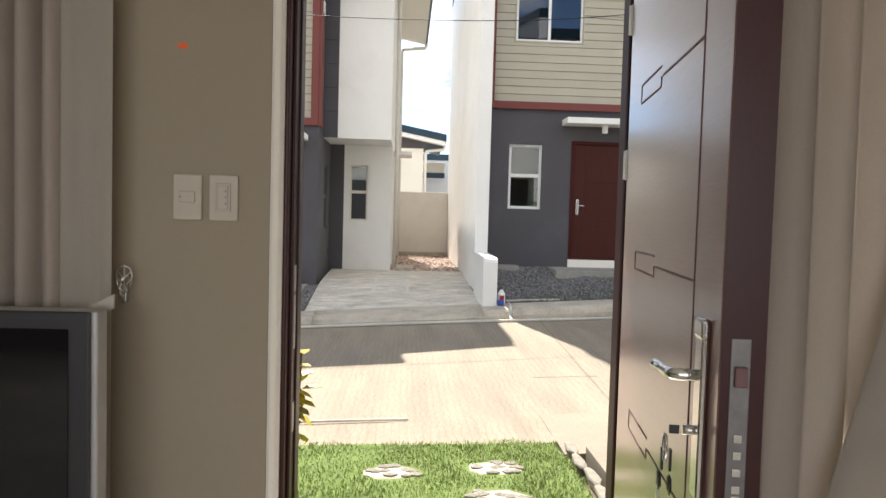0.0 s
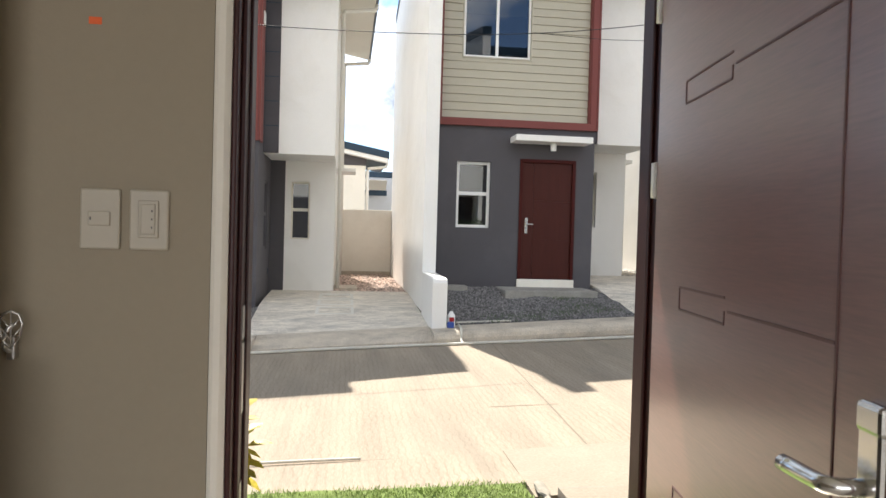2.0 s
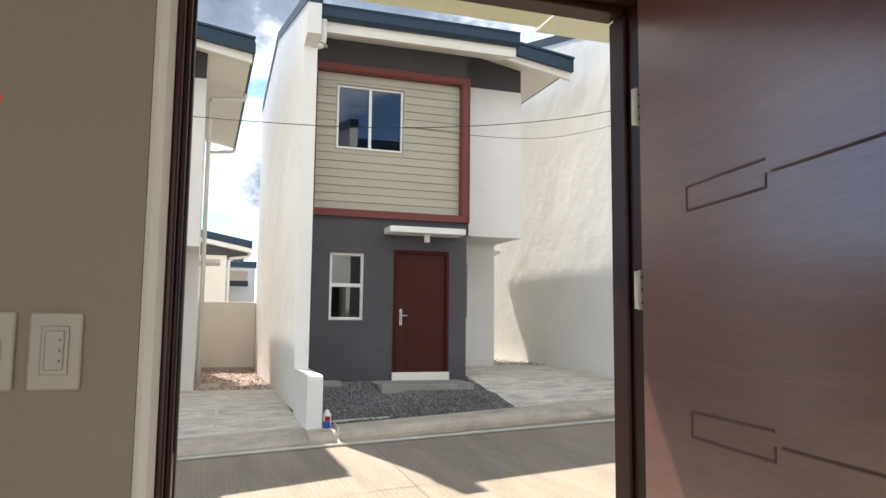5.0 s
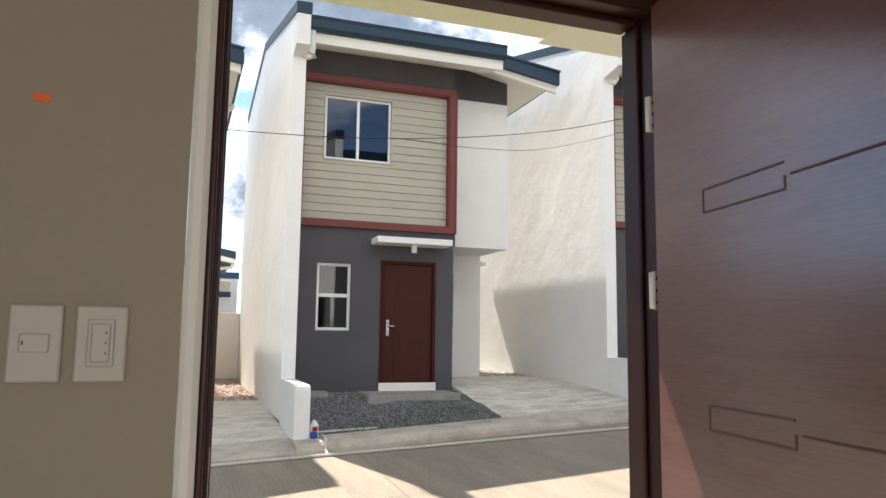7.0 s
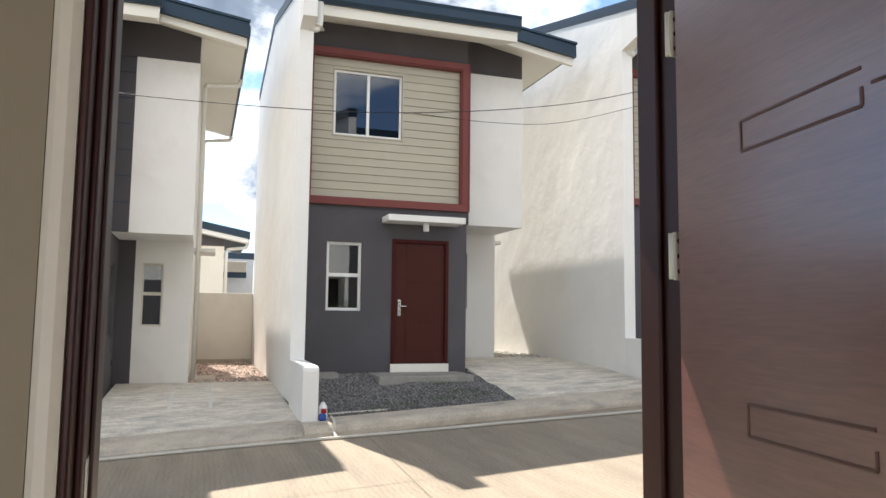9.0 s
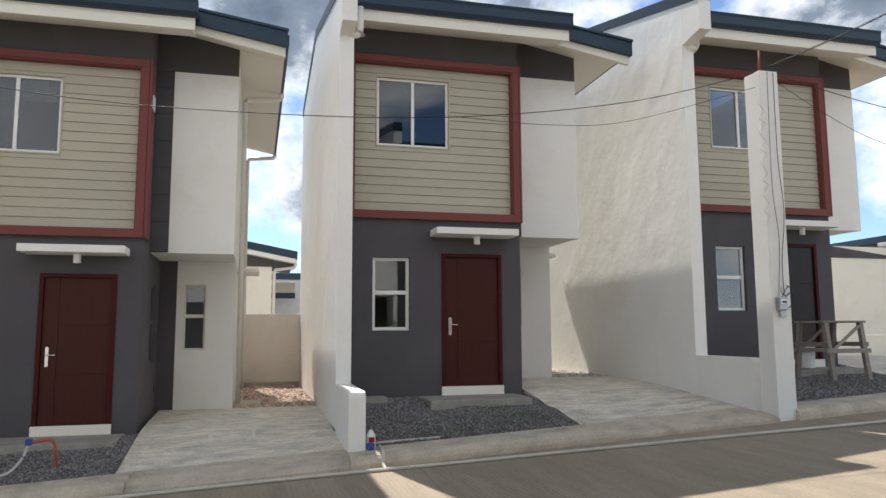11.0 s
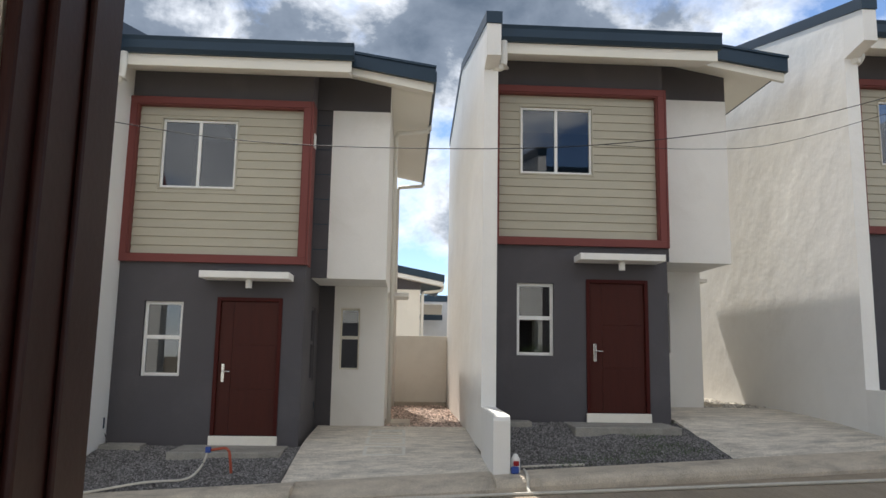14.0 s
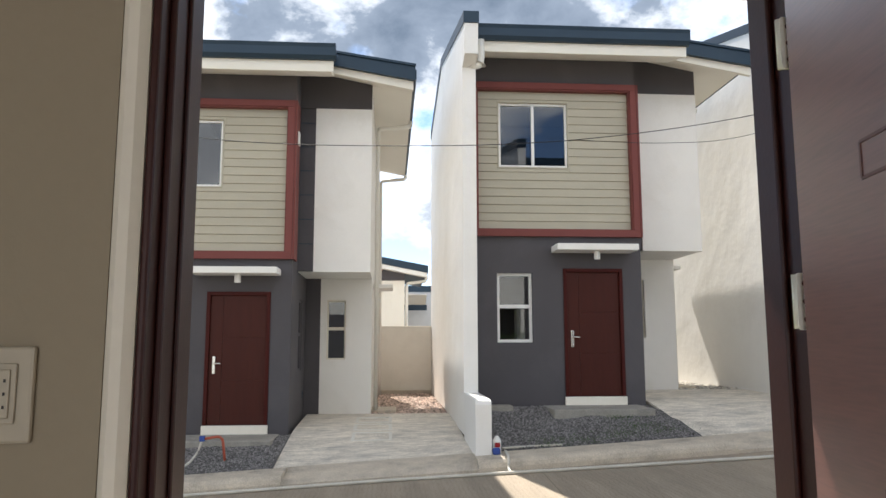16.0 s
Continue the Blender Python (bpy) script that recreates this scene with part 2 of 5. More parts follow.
# ---- mesh helpers ----
def box(bm, x0, x1, y0, y1, z0, z1, bevel=0.0):
    r = bmesh.ops.create_cube(bm, size=1.0)
    vs = r["verts"]
    for v in vs:
        v.co = Vector(((x0 + x1) / 2 + v.co.x * (x1 - x0), (y0 + y1) / 2 + v.co.y * (y1 - y0), (z0 + z1) / 2 + v.co.z * (z1 - z0)))
    if bevel:
        es = list({e for v in vs for e in v.link_edges})
        bmesh.ops.bevel(bm, geom=es, offset=bevel, segments=2, affect="EDGES", profile=0.5)
    return vs


def boxes(*rows, bevel=0.0):
    bm = bmesh.new()
    for r in rows:
        box(bm, *r, bevel=bevel)
    return bm


def prism(bm, outline, axis, a0, a1):
    """An outline of (u, v) pairs pushed along an axis: x takes (y, z), y takes (x, z), z takes (x, y)."""
    def place(u, v, a):
        return {"x": (a, u, v), "y": (u, a, v), "z": (u, v, a)}[axis]
    lo = [bm.verts.new(place(u, v, a0)) for u, v in outline]
    hi = [bm.verts.new(place(u, v, a1)) for u, v in outline]
    n = len(outline)
    fs = [bm.faces.new(lo), bm.faces.new(list(reversed(hi)))]
    for i in range(n):
        j = (i + 1) % n
        fs.append(bm.faces.new((lo[j], lo[i], hi[i], hi[j])))
    bmesh.ops.recalc_face_normals(bm, faces=fs)
    return fs


def holed_wall(bm, axis, u0, u1, z0, z1, d0, d1, holes):
    """A wall along x or y with thickness d0..d1 and rectangular holes (u0, u1, z0, z1) right through."""
    us = sorted({u0, u1, *[h[0] for h in holes], *[h[1] for h in holes]})
    zs = sorted({z0, z1, *[h[2] for h in holes], *[h[3] for h in holes]})
    us, zs = [u for u in us if u0 <= u <= u1], [z for z in zs if z0 <= z <= z1]
    made = {}

    def vert(u, z, d):
        key = (round(u, 5), round(z, 5), round(d, 5))
        if key not in made:
            made[key] = bm.verts.new((u, d, z) if axis == "x" else (d, u, z))
        return made[key]

    def solid(i, k):
        if not (0 <= i < len(us) - 1 and 0 <= k < len(zs) - 1):
            return False
        cu, cz = (us[i] + us[i + 1]) / 2, (zs[k] + zs[k + 1]) / 2
        return not any(h[0] < cu < h[1] and h[2] < cz < h[3] for h in holes)

    fs = []
    for i in range(len(us) - 1):
        for k in range(len(zs) - 1):
            if not solid(i, k):
                continue
            a, b, c, d = us[i], us[i + 1], zs[k], zs[k + 1]
            for dd in (d0, d1):
                fs.append(bm.faces.new((vert(a, c, dd), vert(b, c, dd), vert(b, d, dd), vert(a, d, dd))))
            for di, dk, p, q in ((-1, 0, (a, c), (a, d)), (1, 0, (b, c), (b, d)), (0, -1, (a, c), (b, c)), (0, 1, (a, d), (b, d))):
                if not solid(i + di, k + dk):
                    fs.append(bm.faces.new((vert(*p, d0), vert(*q, d0), vert(*q, d1), vert(*p, d1))))
    bmesh.ops.recalc_face_normals(bm, faces=fs)


def tube(bm, points, radius, sides=10):
    """A round pipe along a polyline."""
    pts = [Vector(p) for p in points]
    rings = []
    for i, p in enumerate(pts):
        a = (pts[i] - pts[i - 1]).normalized() if i else (pts[1] - pts[0]).normalized()
        b = (pts[i + 1] - pts[i]).normalized() if i < len(pts) - 1 else a
        d = (a + b).normalized()
        up = Vector((0, 0, 1)) if abs(d.z) < 0.9 else Vector((1, 0, 0))
        s = d.cross(up).normalized()
        u = s.cross(d).normalized()
        k = 1 / max(0.5, d.dot(b))
        rings.append([bm.verts.new(p + (s * math.cos(2 * math.pi * j / sides) + u * math.sin(2 * math.pi * j / sides)) * radius * k) for j in range(sides)])
    for r0, r1 in zip(rings, rings[1:]):
        for j in range(sides):
            f = bm.faces.new((r0[j], r0[(j + 1) % sides], r1[(j + 1) % sides], r1[j]))
            f.smooth = True
    bm.faces.new(list(reversed(rings[0])))
    bm.faces.new(rings[-1])


def round_off(points, cut=0.06, steps=4):
    """The polyline with its corners rounded."""
    pts = [Vector(p) for p in points]
    out = [pts[0]]
    for a, b, c in zip(pts, pts[1:], pts[2:]):
        p, q = b + (a - b).normalized() * min(cut, (a - b).length / 2), b + (c - b).normalized() * min(cut, (c - b).length / 2)
        for i in range(steps + 1):
            t = i / steps
            out.append((1 - t) ** 2 * p + 2 * t * (1 - t) * b + t * t * q)
    out.append(pts[-1])
    return out


def mesh_of(bm, name, mat, smooth=False):
    me = bpy.data.meshes.new(name)
    bm.normal_update()
    if smooth:
        for f in bm.faces:
            f.smooth = True
    bm.to_mesh(me)
    bm.free()
    me.materials.append(mat)
    return me


def part(name, bm, mat, parent, label="", smooth=False):
    ob = new(name, mesh_of(bm, name, mat, smooth))
    ob.parent = parent
    return tagged(ob, label)


def single(name, bm, mat, label, category, group="", kind="", smooth=False):
    return tagged(new(name, mesh_of(bm, name, mat, smooth)), label, category, group, kind)


def empty(name, place, label, category, group="", kind=""):
    ob = new(name)
    ob.empty_display_size = 0.1
    ob.matrix_basis = Matrix.Translation(place)
    return tagged(ob, label, category, group, kind)


# ---- ground, road, yards ----
FACADE = 13.07
LOTS = [(-4.06, 0.39), (1.755, 0.80), (7.92, 1.13)]      # left edge of each front, level of its door


SIDE = [0.0, 0.0, -0.385]       # how far each firewall stands off the edge of its front


def road_z(x):
    return 0.05 + 0.06 * (min(max(x, -16.0), 18.0) - 1.6)


def sheet(xs, ys, height, thick=0.0):
    """A grid of ground: height(x, y) at the crossings of xs and ys, with a skirt where it has thickness."""
    bm = bmesh.new()
    grid = [[bm.verts.new((x, y, height(x, y))) for y in ys] for x in xs]
    for i in range(len(xs) - 1):
        for j in range(len(ys) - 1):
            bm.faces.new((grid[i][j], grid[i + 1][j], grid[i + 1][j + 1], grid[i][j + 1]))
    if thick:
        rim = [g[0] for g in grid] + grid[-1][1:] + [g[-1] for g in reversed(grid[:-1])] + list(reversed(grid[0][1:-1]))
        low = [bm.verts.new(v.co - Vector((0, 0, thick))) for v in rim]
        for i in range(len(rim)):
            j = (i + 1) % len(rim)
            bm.faces.new((rim[j], rim[i], low[i], low[j]))
    return bm


def span(a, b, n):
    return [a + (b - a) * i / n for i in range(n + 1)]


ys_all = [-300, -60, -12, 2.2, 5.5, 10.4, 11.0, 13.0, 14.6, 22, 60, 400]


def ground_z(x, y):
    z = road_z(x) - 0.12
    if y > 11:
        z += 0.13 * min(1, (y - 11) / 2) * 2
    return z


ground = single("ground", sheet([-400, -60, -16, -8, -4, 0, 4, 8, 12, 18, 60, 400], ys_all, ground_z), SOIL,
                "bare brown soil under and around the housing estate", "ground", kind="structure")
road = single("road", sheet(span(-45, 45, 60), [5.52, 6.5, 7.95, 9.0, 10.0, 10.52], lambda x, y: road_z(x), 0.1), ROAD,
              "pale tined concrete road sloping past the houses", "road", kind="structure")


def yard_z(x, y, lot):
    """Height of a yard: from behind the kerb up to its house's door level."""
    z0 = LOTS[lot][1]
    front = road_z(x) + 0.15
    t = min(max((y - 11.15) / (FACADE - 11.15), 0), 1)
    back = z0 - 0.10 + 0.08 * min(max((y - FACADE) / 1.4, 0), 1)
    return front * (1 - t) + back * t


def kerb_piece(xa, xb, ramp):
    """The strip between road and yards: a rounded raised kerb, or a dropped slope before a driveway."""
    if ramp:
        outline = [(10.47, -0.1), (10.47, 0.045), (10.50, 0.06), (10.78, 0.115), (11.16, 0.15), (11.16, -0.1)]
    else:
        outline = [(10.45, -0.1), (10.45, 0.06), (10.47, 0.11), (10.51, 0.145), (10.57, 0.16), (11.02, 0.165), (11.02, -0.1)]
    bm = bmesh.new()
    xs = span(xa, xb, max(1, int((xb - xa) / 0.5)))
    rings = [[bm.verts.new((x, y, z + road_z(x))) for y, z in outline] for x in xs]
    for r0, r1 in zip(rings, rings[1:]):
        for j in range(len(outline) - 1):
            bm.faces.new((r0[j], r1[j], r1[j + 1], r0[j + 1]))
    bm.faces.new(rings[0]), bm.faces.new(list(reversed(rings[-1])))
    bmesh.ops.recalc_face_normals(bm, faces=bm.faces[:])
    return bm


pave = empty("pavement", (0, 0, 0), "worn concrete kerb and dropped kerbs along the road", "kerb", kind="structure")
for x0, z0 in LOTS:
    part("kerb", kerb_piece(x0 - 0.22, x0 + 3.15, False), KERB, pave, "raised rounded concrete kerb")
    part("dropped_kerb", kerb_piece(x0 + 3.152, x0 + 5.64, True), KERB, pave, "dropped concrete kerb before a driveway")
part("dropped_kerb", kerb_piece(-30, LOTS[0][0] - 0.222, True), KERB, pave)
part("dropped_kerb", kerb_piece(LOTS[2][0] + 5.642, 40, True), KERB, pave)


RIM = material("pale_cement_rim", (0.70, 0.68, 0.62), 0.9, vary=0.15, scale=6.0)


def driveway(lot, xa, xb):
    ob = empty("driveway", (0, 0, 0), "stained concrete driveway slab beside a house", "driveway", "driveways", kind="structure")
    part("slab", sheet(span(xa, xb, 8), [11.162, 11.8, 12.5, FACADE, 13.8, 15.08], lambda x, y: yard_z(x, y, lot), 0.25), DRIVE, ob)
    cx = xa + 1.26
    for y in (12.35, 13.10, 13.85):
        bm = bmesh.new()
        for u0, u1, v0, v1 in ((cx - 0.31, cx + 0.31, y, y + 0.05), (cx - 0.31, cx + 0.31, y + 0.53, y + 0.58), (cx - 0.31, cx - 0.26, y + 0.05, y + 0.53), (cx + 0.26, cx + 0.31, y + 0.05, y + 0.53)):
            vs = [bm.verts.new((x, yy, yard_z(x, yy, lot) + 0.006)) for x, yy in ((u0, v0), (u1, v0), (u1, v1), (u0, v1))]
            lo = [bm.verts.new(v.co - Vector((0, 0, 0.03))) for v in vs]
            bm.faces.new(vs)
            for k in range(4):
                bm.faces.new((vs[(k + 1) % 4], vs[k], lo[k], lo[(k + 1) % 4]))
        if lot == 0:
            part("manhole_rim", bm, RIM, ob, "pale cement rim round a cover")
        else:
            bm.free()
    return ob


for i, (x0, z0) in enumerate(LOTS):
    driveway(i, x0 + 2.95, (LOTS[i + 1][0] + SIDE[i + 1] if i < 2 else x0 + 6.1) - 0.208)


def stones(xa, xb, ya, yb, height, count, size, seed):
    """Loose stones strewn over a bed, as one mesh."""
    rnd = random.Random(seed)
    verts, faces = [], []
    for _ in range(count):
        x, y, s = rnd.uniform(xa, xb), rnd.uniform(ya, yb), size * rnd.uniform(0.5, 1.3)
        z, a = height(x, y), rnd.uniform(0, 6.3)
        n = len(verts)
        for k in range(5):
            r = s * rnd.uniform(0.7, 1.15)
            verts.append((x + r * math.cos(a + k * 1.257), y + r * math.sin(a + k * 1.257), z - 0.005 + rnd.uniform(0, s * 0.3)))
        verts.append((x + rnd.uniform(-s, s) * 0.3, y + rnd.uniform(-s, s) * 0.3, z + s * rnd.uniform(0.5, 0.9)))
        faces += [(n + k, n + (k + 1) % 5, n + 5) for k in range(5)]
    me = bpy.data.meshes.new("stones")
    me.from_pydata(verts, [], faces)
    return me


def gravel_yard(lot):
    x0 = LOTS[lot][0]

    def h(x, y):
        t = min(max((y - 11.02) / 2.05, 0.0), 1.0) ** 0.7
        return (road_z(x) + 0.14) * (1 - t) + (LOTS[lot][1] - 0.145) * t + 0.03 * noise.noise((x * 2.5, y * 2.5, lot))
    bed = single("gravel_bed", sheet(span(x0 + 0.005, x0 + 2.948, 22), span(11.022, FACADE + 0.1, 16), h, 0.2), GRAVEL_BED,
                 "bed of dark grey crushed gravel before a house", "gravel", "front gravel beds", "stuff")
    me = stones(x0 + 0.02, x0 + 2.92, 11.04, FACADE - 0.02, h, 15000, 0.0165, lot)
    me.materials.append(GRAVEL)
    st = new("gravel_stones", me)
    tagged(st, "loose dark grey crushed stones", kind="stuff")
    st.parent = bed


for i in range(3):
    gravel_yard(i)


# ---- the row of houses across the road ----
def soffit_z(x):
    return 6.14 - 0.19 * max(0.0, x - 2.9)


RISE = 0.25        # the roof climbs this much for each metre of depth
DEPTH = 8.0


def window_unit(house, name, axis, u0, u1, z0, z1, d, bars, tint, label, w=0.05, mat=None):
    """A white framed window: frame, glazing bars and one pane to each light. d is the depth of its middle."""
    t, mat = 0.03, mat or VINYL

    def b(a0, a1, c0, c1, half=t):
        return (a0, a1, d - half, d + half, c0, c1) if axis == "x" else (d - half, d + half, a0, a1, c0, c1)
    fr = boxes(b(u0, u0 + w, z0, z1), b(u1 - w, u1, z0, z1), b(u0 + w, u1 - w, z1 - w, z1), b(u0 + w, u1 - w, z0, z0 + w), bevel=0.006)
    win = part(name, fr, mat, house, label)
    if bars == "sash":
        zm = (z0 + z1) / 2 + 0.02
        part("glazing_bar", boxes(b(u0 + w, u1 - w, zm - 0.03, zm + 0.03), bevel=0.005), mat, win)
        cells = [(u0 + w, u1 - w, z0 + w, zm - 0.03), (u0 + w, u1 - w, zm + 0.03, z1 - w)]
    elif bars == "slide":
        um = (u0 + u1) / 2
        part("glazing_bar", boxes(b(um - 0.025, um + 0.025, z0 + w, z1 - w), bevel=0.005), mat, win)
        cells = [(u0 + w, um - 0.025, z0 + w, z1 - w), (um + 0.025, u1 - w, z0 + w, z1 - w)]
    else:
        cells = [(u0 + w, u1 - w, z0 + w, z1 - w)]
    for a0, a1, c0, c1 in cells:
        part("pane", boxes(b(a0 - 0.004, a1 + 0.004, c0 - 0.004, c1 + 0.004, 0.003)), tint, win)
    return win


def sloped_bar(bm, x0, x1, z_at, h0, h1, y0, y1):
    """A bar along x whose foot follows z_at."""
    prism(bm, [(x0, z_at(x0) + h0), (x1, z_at(x1) + h0), (x1, z_at(x1) + h1), (x0, z_at(x0) + h1)], "y", y0, y1)


def widen(h, dx):
    """Moves all that lies on the far side of the bay's middle by dx, so that one house is a little wider or narrower than the next."""
    for ob in h.children_recursive:
        for v in ob.data.vertices:
            if v.co.x > 3.7:
                v.co.x += dx


def house(x0, z0, fw, cy, wide, door_mat, label):
    h = empty("house", (x0, FACADE, z0), label, "house", "row of houses across the road")
    W = 2.88
    # front wall with door and windows
    bm = bmesh.new()
    holed_wall(bm, "x", fw + 0.004, W, -0.5, 5.80, 0.0, 0.15, [(1.54, 2.55, 0.0, 2.11), (0.425, 1.02, 0.88, 2.03), (0.106, 2.764, 2.751, 5.199)])
    part("front_wall", bm, GREY, h, "dark grey painted wall")
    bm = bmesh.new()
    holed_wall(bm, "y", 0.152, 2.0, -0.5, 6.02, W - 0.15, W, [(1.0, 1.5, 0.80, 2.05)])
    part("side_wall", bm, GREY, h, "dark grey painted side wall")
    # recessed lower wall and overhanging upper bay
    part("recess_strip", boxes((W + 0.002, 3.16, 2.0, 2.15, -0.5, 2.70)), GREY, h, "dark grey painted strip")
    bm = bmesh.new()
    holed_wall(bm, "x", 3.162, 4.22, -0.5, 2.70, 2.0, 2.15, [(3.28, 3.64, 0.98, 2.10)])
    part("recess_wall", bm, WHITE, h, "white painted wall")
    part("bay_strip", boxes((W + 0.002, 3.148, 0.635, 0.755, 2.52, 5.40)), GREY, h, "dark grey painted strip with grooves")
    for k in range(6):
        z = 2.98 + k * 0.43
        part("groove_batten", boxes((W + 0.01, 3.14, 0.627, 0.633, z, z + 0.012)), SLATE, h)
    part("bay_wall", boxes((3.15, 4.22, 0.62, 0.755, 2.50, 5.405)), WHITE, h, "white painted overhanging wall")
    bm = bmesh.new()
    prism(bm, [(W + 0.002, 5.41), (4.219, 5.41), (4.219, soffit_z(4.219) - 0.032), (2.9, soffit_z(2.9) - 0.032), (W + 0.002, soffit_z(2.9) - 0.032)], "y", 0.635, 0.755)
    part("gable_band", bm, GREY, h, "dark grey painted band under the eaves")
    part("bay_floor", boxes((W + 0.002, 4.218, 0.757, 2.16, 2.505, 2.70)), WHITE, h)
    bm = bmesh.new()
    prism(bm, [(0.757, 2.71), (0.757, 5.855), (DEPTH, 5.855), (DEPTH, -0.5), (2.152, -0.5), (2.152, 2.71)], "x", 4.07, 4.22)
    part("right_wall", bm, WHITE, h, "white painted side wall")
    part("back_wall", boxes((-0.02, 4.068, DEPTH - 0.15, DEPTH, -0.5, 5.5)), WHITE, h)
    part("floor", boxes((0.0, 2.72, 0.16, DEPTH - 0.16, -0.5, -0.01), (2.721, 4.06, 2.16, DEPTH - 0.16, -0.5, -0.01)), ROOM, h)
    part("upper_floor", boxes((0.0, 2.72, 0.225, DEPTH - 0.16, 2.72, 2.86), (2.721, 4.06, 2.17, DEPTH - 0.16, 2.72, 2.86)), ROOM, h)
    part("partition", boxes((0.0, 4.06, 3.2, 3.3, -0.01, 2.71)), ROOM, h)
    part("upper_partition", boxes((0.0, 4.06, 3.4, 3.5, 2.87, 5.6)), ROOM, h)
    # firewall with its corbelled and capped front
    bm = bmesh.new()
    ridge, fy = 3.85, -0.80      # ridge and front of the firewall; its corbel reaches out to cy
    cz = 5.92 if cy < -1.25 else 5.85
    top = [(fy, cz + RISE * (fy - cy)), (ridge, cz + RISE * (ridge - cy)), (DEPTH, cz - 0.5 + RISE * (ridge - cy))]
    prism(bm, [(fy, -0.5), (DEPTH, -0.5), *reversed(top)], "x", fw - 0.215, fw)
    part("firewall", bm, FIREWALL, h, "white rendered firewall with uneven plaster")
    bm = bmesh.new()
    prism(bm, [(fy - 0.002, cz - 0.59), (fy - 0.002, top[0][1]), (cy, cz), (cy, cz - 0.5)], "x", fw - 0.215, fw)
    part("corbel", bm, WHITE, h, "white corbelled end of the firewall")
    bm = bmesh.new()
    t = 0.19
    rim = [(cy - 0.02, cz), *top]
    prism(bm, [*[(y, z + 0.004) for y, z in rim], *[(y, z + t) for y, z in reversed(rim)]], "x", fw - 0.23, fw + 0.015)
    part("firewall_cap", bm, SLATE, h, "dark blue metal flashing cap")
    # roof: main slope, falling part, gutters, fascias, soffits
    zt, front = 5.92, -0.68
    back = zt + RISE * (ridge - front)
    bm = bmesh.new()
    prism(bm, [(front, zt), (ridge, back), (DEPTH + 0.4, zt + 0.4), (DEPTH + 0.4, zt + 0.34), (ridge, back - 0.06), (front, zt - 0.06)], "x", fw + 0.017, 3.55)
    roof = part("roof", bm, SLATE, h, "dark blue metal roof")
    bm = bmesh.new()
    prism(bm, [(3.55, zt + 0.18), (4.925, zt - 0.07), (4.925, zt - 0.13), (3.55, zt + 0.12)], "y", -0.015, DEPTH - 0.9)
    part("roof_slope", bm, SLATE, roof)
    gut = [(-0.82, 6.01), (-0.66, 6.01), (-0.66, 5.76), (-0.76, 5.76), (-0.80, 5.82), (-0.80, 5.95)]
    bm = bmesh.new()
    prism(bm, gut, "x", fw + 0.017, 3.58)
    part("gutter", bm, SLATE, roof, "dark blue metal gutter")
    bm = bmesh.new()
    prism(bm, [(3.50, 6.13), (4.96, 5.93), (4.96, 5.67), (3.50, 5.90)], "y", -0.18, -0.02)
    prism(bm, [(3.50, 6.15), (4.97, 5.95), (4.97, 5.91), (3.50, 6.11)], "y", -0.21, -0.182)
    part("verge_flashing", bm, SLATE, roof, "dark blue metal verge flashing")
    bm = bmesh.new()
    prism(bm, [(4.933, 5.92), (4.985, 5.92), (4.985, 5.75), (4.97, 5.73), (4.933, 5.73)], "y", -0.018, DEPTH - 0.9)
    part("side_gutter", bm, SLATE, roof, "dark blue metal gutter along the side")
    part("fascia", boxes((fw + 0.004, 3.54, -0.70, -0.662, 5.585, 5.765)), SOFFIT, roof, "white painted fascia")
    bm = bmesh.new()
    sloped_bar(bm, 3.42, 4.93, lambda x: 5.80 - 0.18 * (x - 3.42), 0.0, 0.16, -0.10, -0.022)
    part("verge_fascia", bm, SOFFIT, roof, "white painted verge fascia")
    bm = bmesh.new()
    prism(bm, [(-0.66, 5.59), (-0.002, 5.76), (-0.002, 5.79), (-0.66, 5.62)], "x", fw + 0.004, 3.50)
    prism(bm, [(-0.66, 5.622), (-0.19, 5.745), (-0.19, 6.02), (-0.66, 5.86)], "x", 3.47, 3.499)
    prism(bm, [(W + 0.002, 5.76), (3.498, 5.76), (3.498, soffit_z(3.498) - 0.032), (2.9, soffit_z(2.9) - 0.032), (W + 0.002, soffit_z(2.9) - 0.032)], "y", -0.03, -0.004)
    prism(bm, [(W + 0.002, soffit_z(2.9) - 0.03), (4.93, soffit_z(4.93) - 0.03), (4.93, soffit_z(4.93)), (W + 0.002, soffit_z(2.9))], "y", -0.018, 0.633)
    prism(bm, [(4.222, soffit_z(4.222) - 0.03), (4.93, soffit_z(4.93) - 0.03), (4.93, soffit_z(4.93)), (4.222, soffit_z(4.222))], "y", 0.635, DEPTH - 0.9)
    part("soffit", bm, SOFFIT, roof, "cream painted soffit boards")
    # red surround with siding
    rx0, rx1, rz0, rz1, w = -0.005, 2.875, 2.64, 5.31, 0.11
    surround = part("window_surround", boxes((rx0, rx1, -0.08, -0.002, rz1 - w, rz1), bevel=0.004), RED, h, "oxide red painted surround")
    part("bottom_rail", boxes((rx0, rx1, -0.08, -0.002, rz0, rz0 + w), bevel=0.004), RED, surround)
    for a0 in (rx0, rx1 - w):
        part("side_post", boxes((a0, a0 + w, -0.08, -0.002, rz0 + w + 0.001, rz1 - w - 0.001), bevel=0.004), RED, surround)
    part("surround_return", boxes((W + 0.002, W + 0.03, -0.079, 0.32, rz0 + 0.001, rz1 - 0.001)), RED, surround)
    bm = bmesh.new()
    holed_wall(bm, "x", 0.05, W - 0.152, 2.70, 5.25, 0.151, 0.22, [(0.49, 1.68, 3.85, 4.98)])
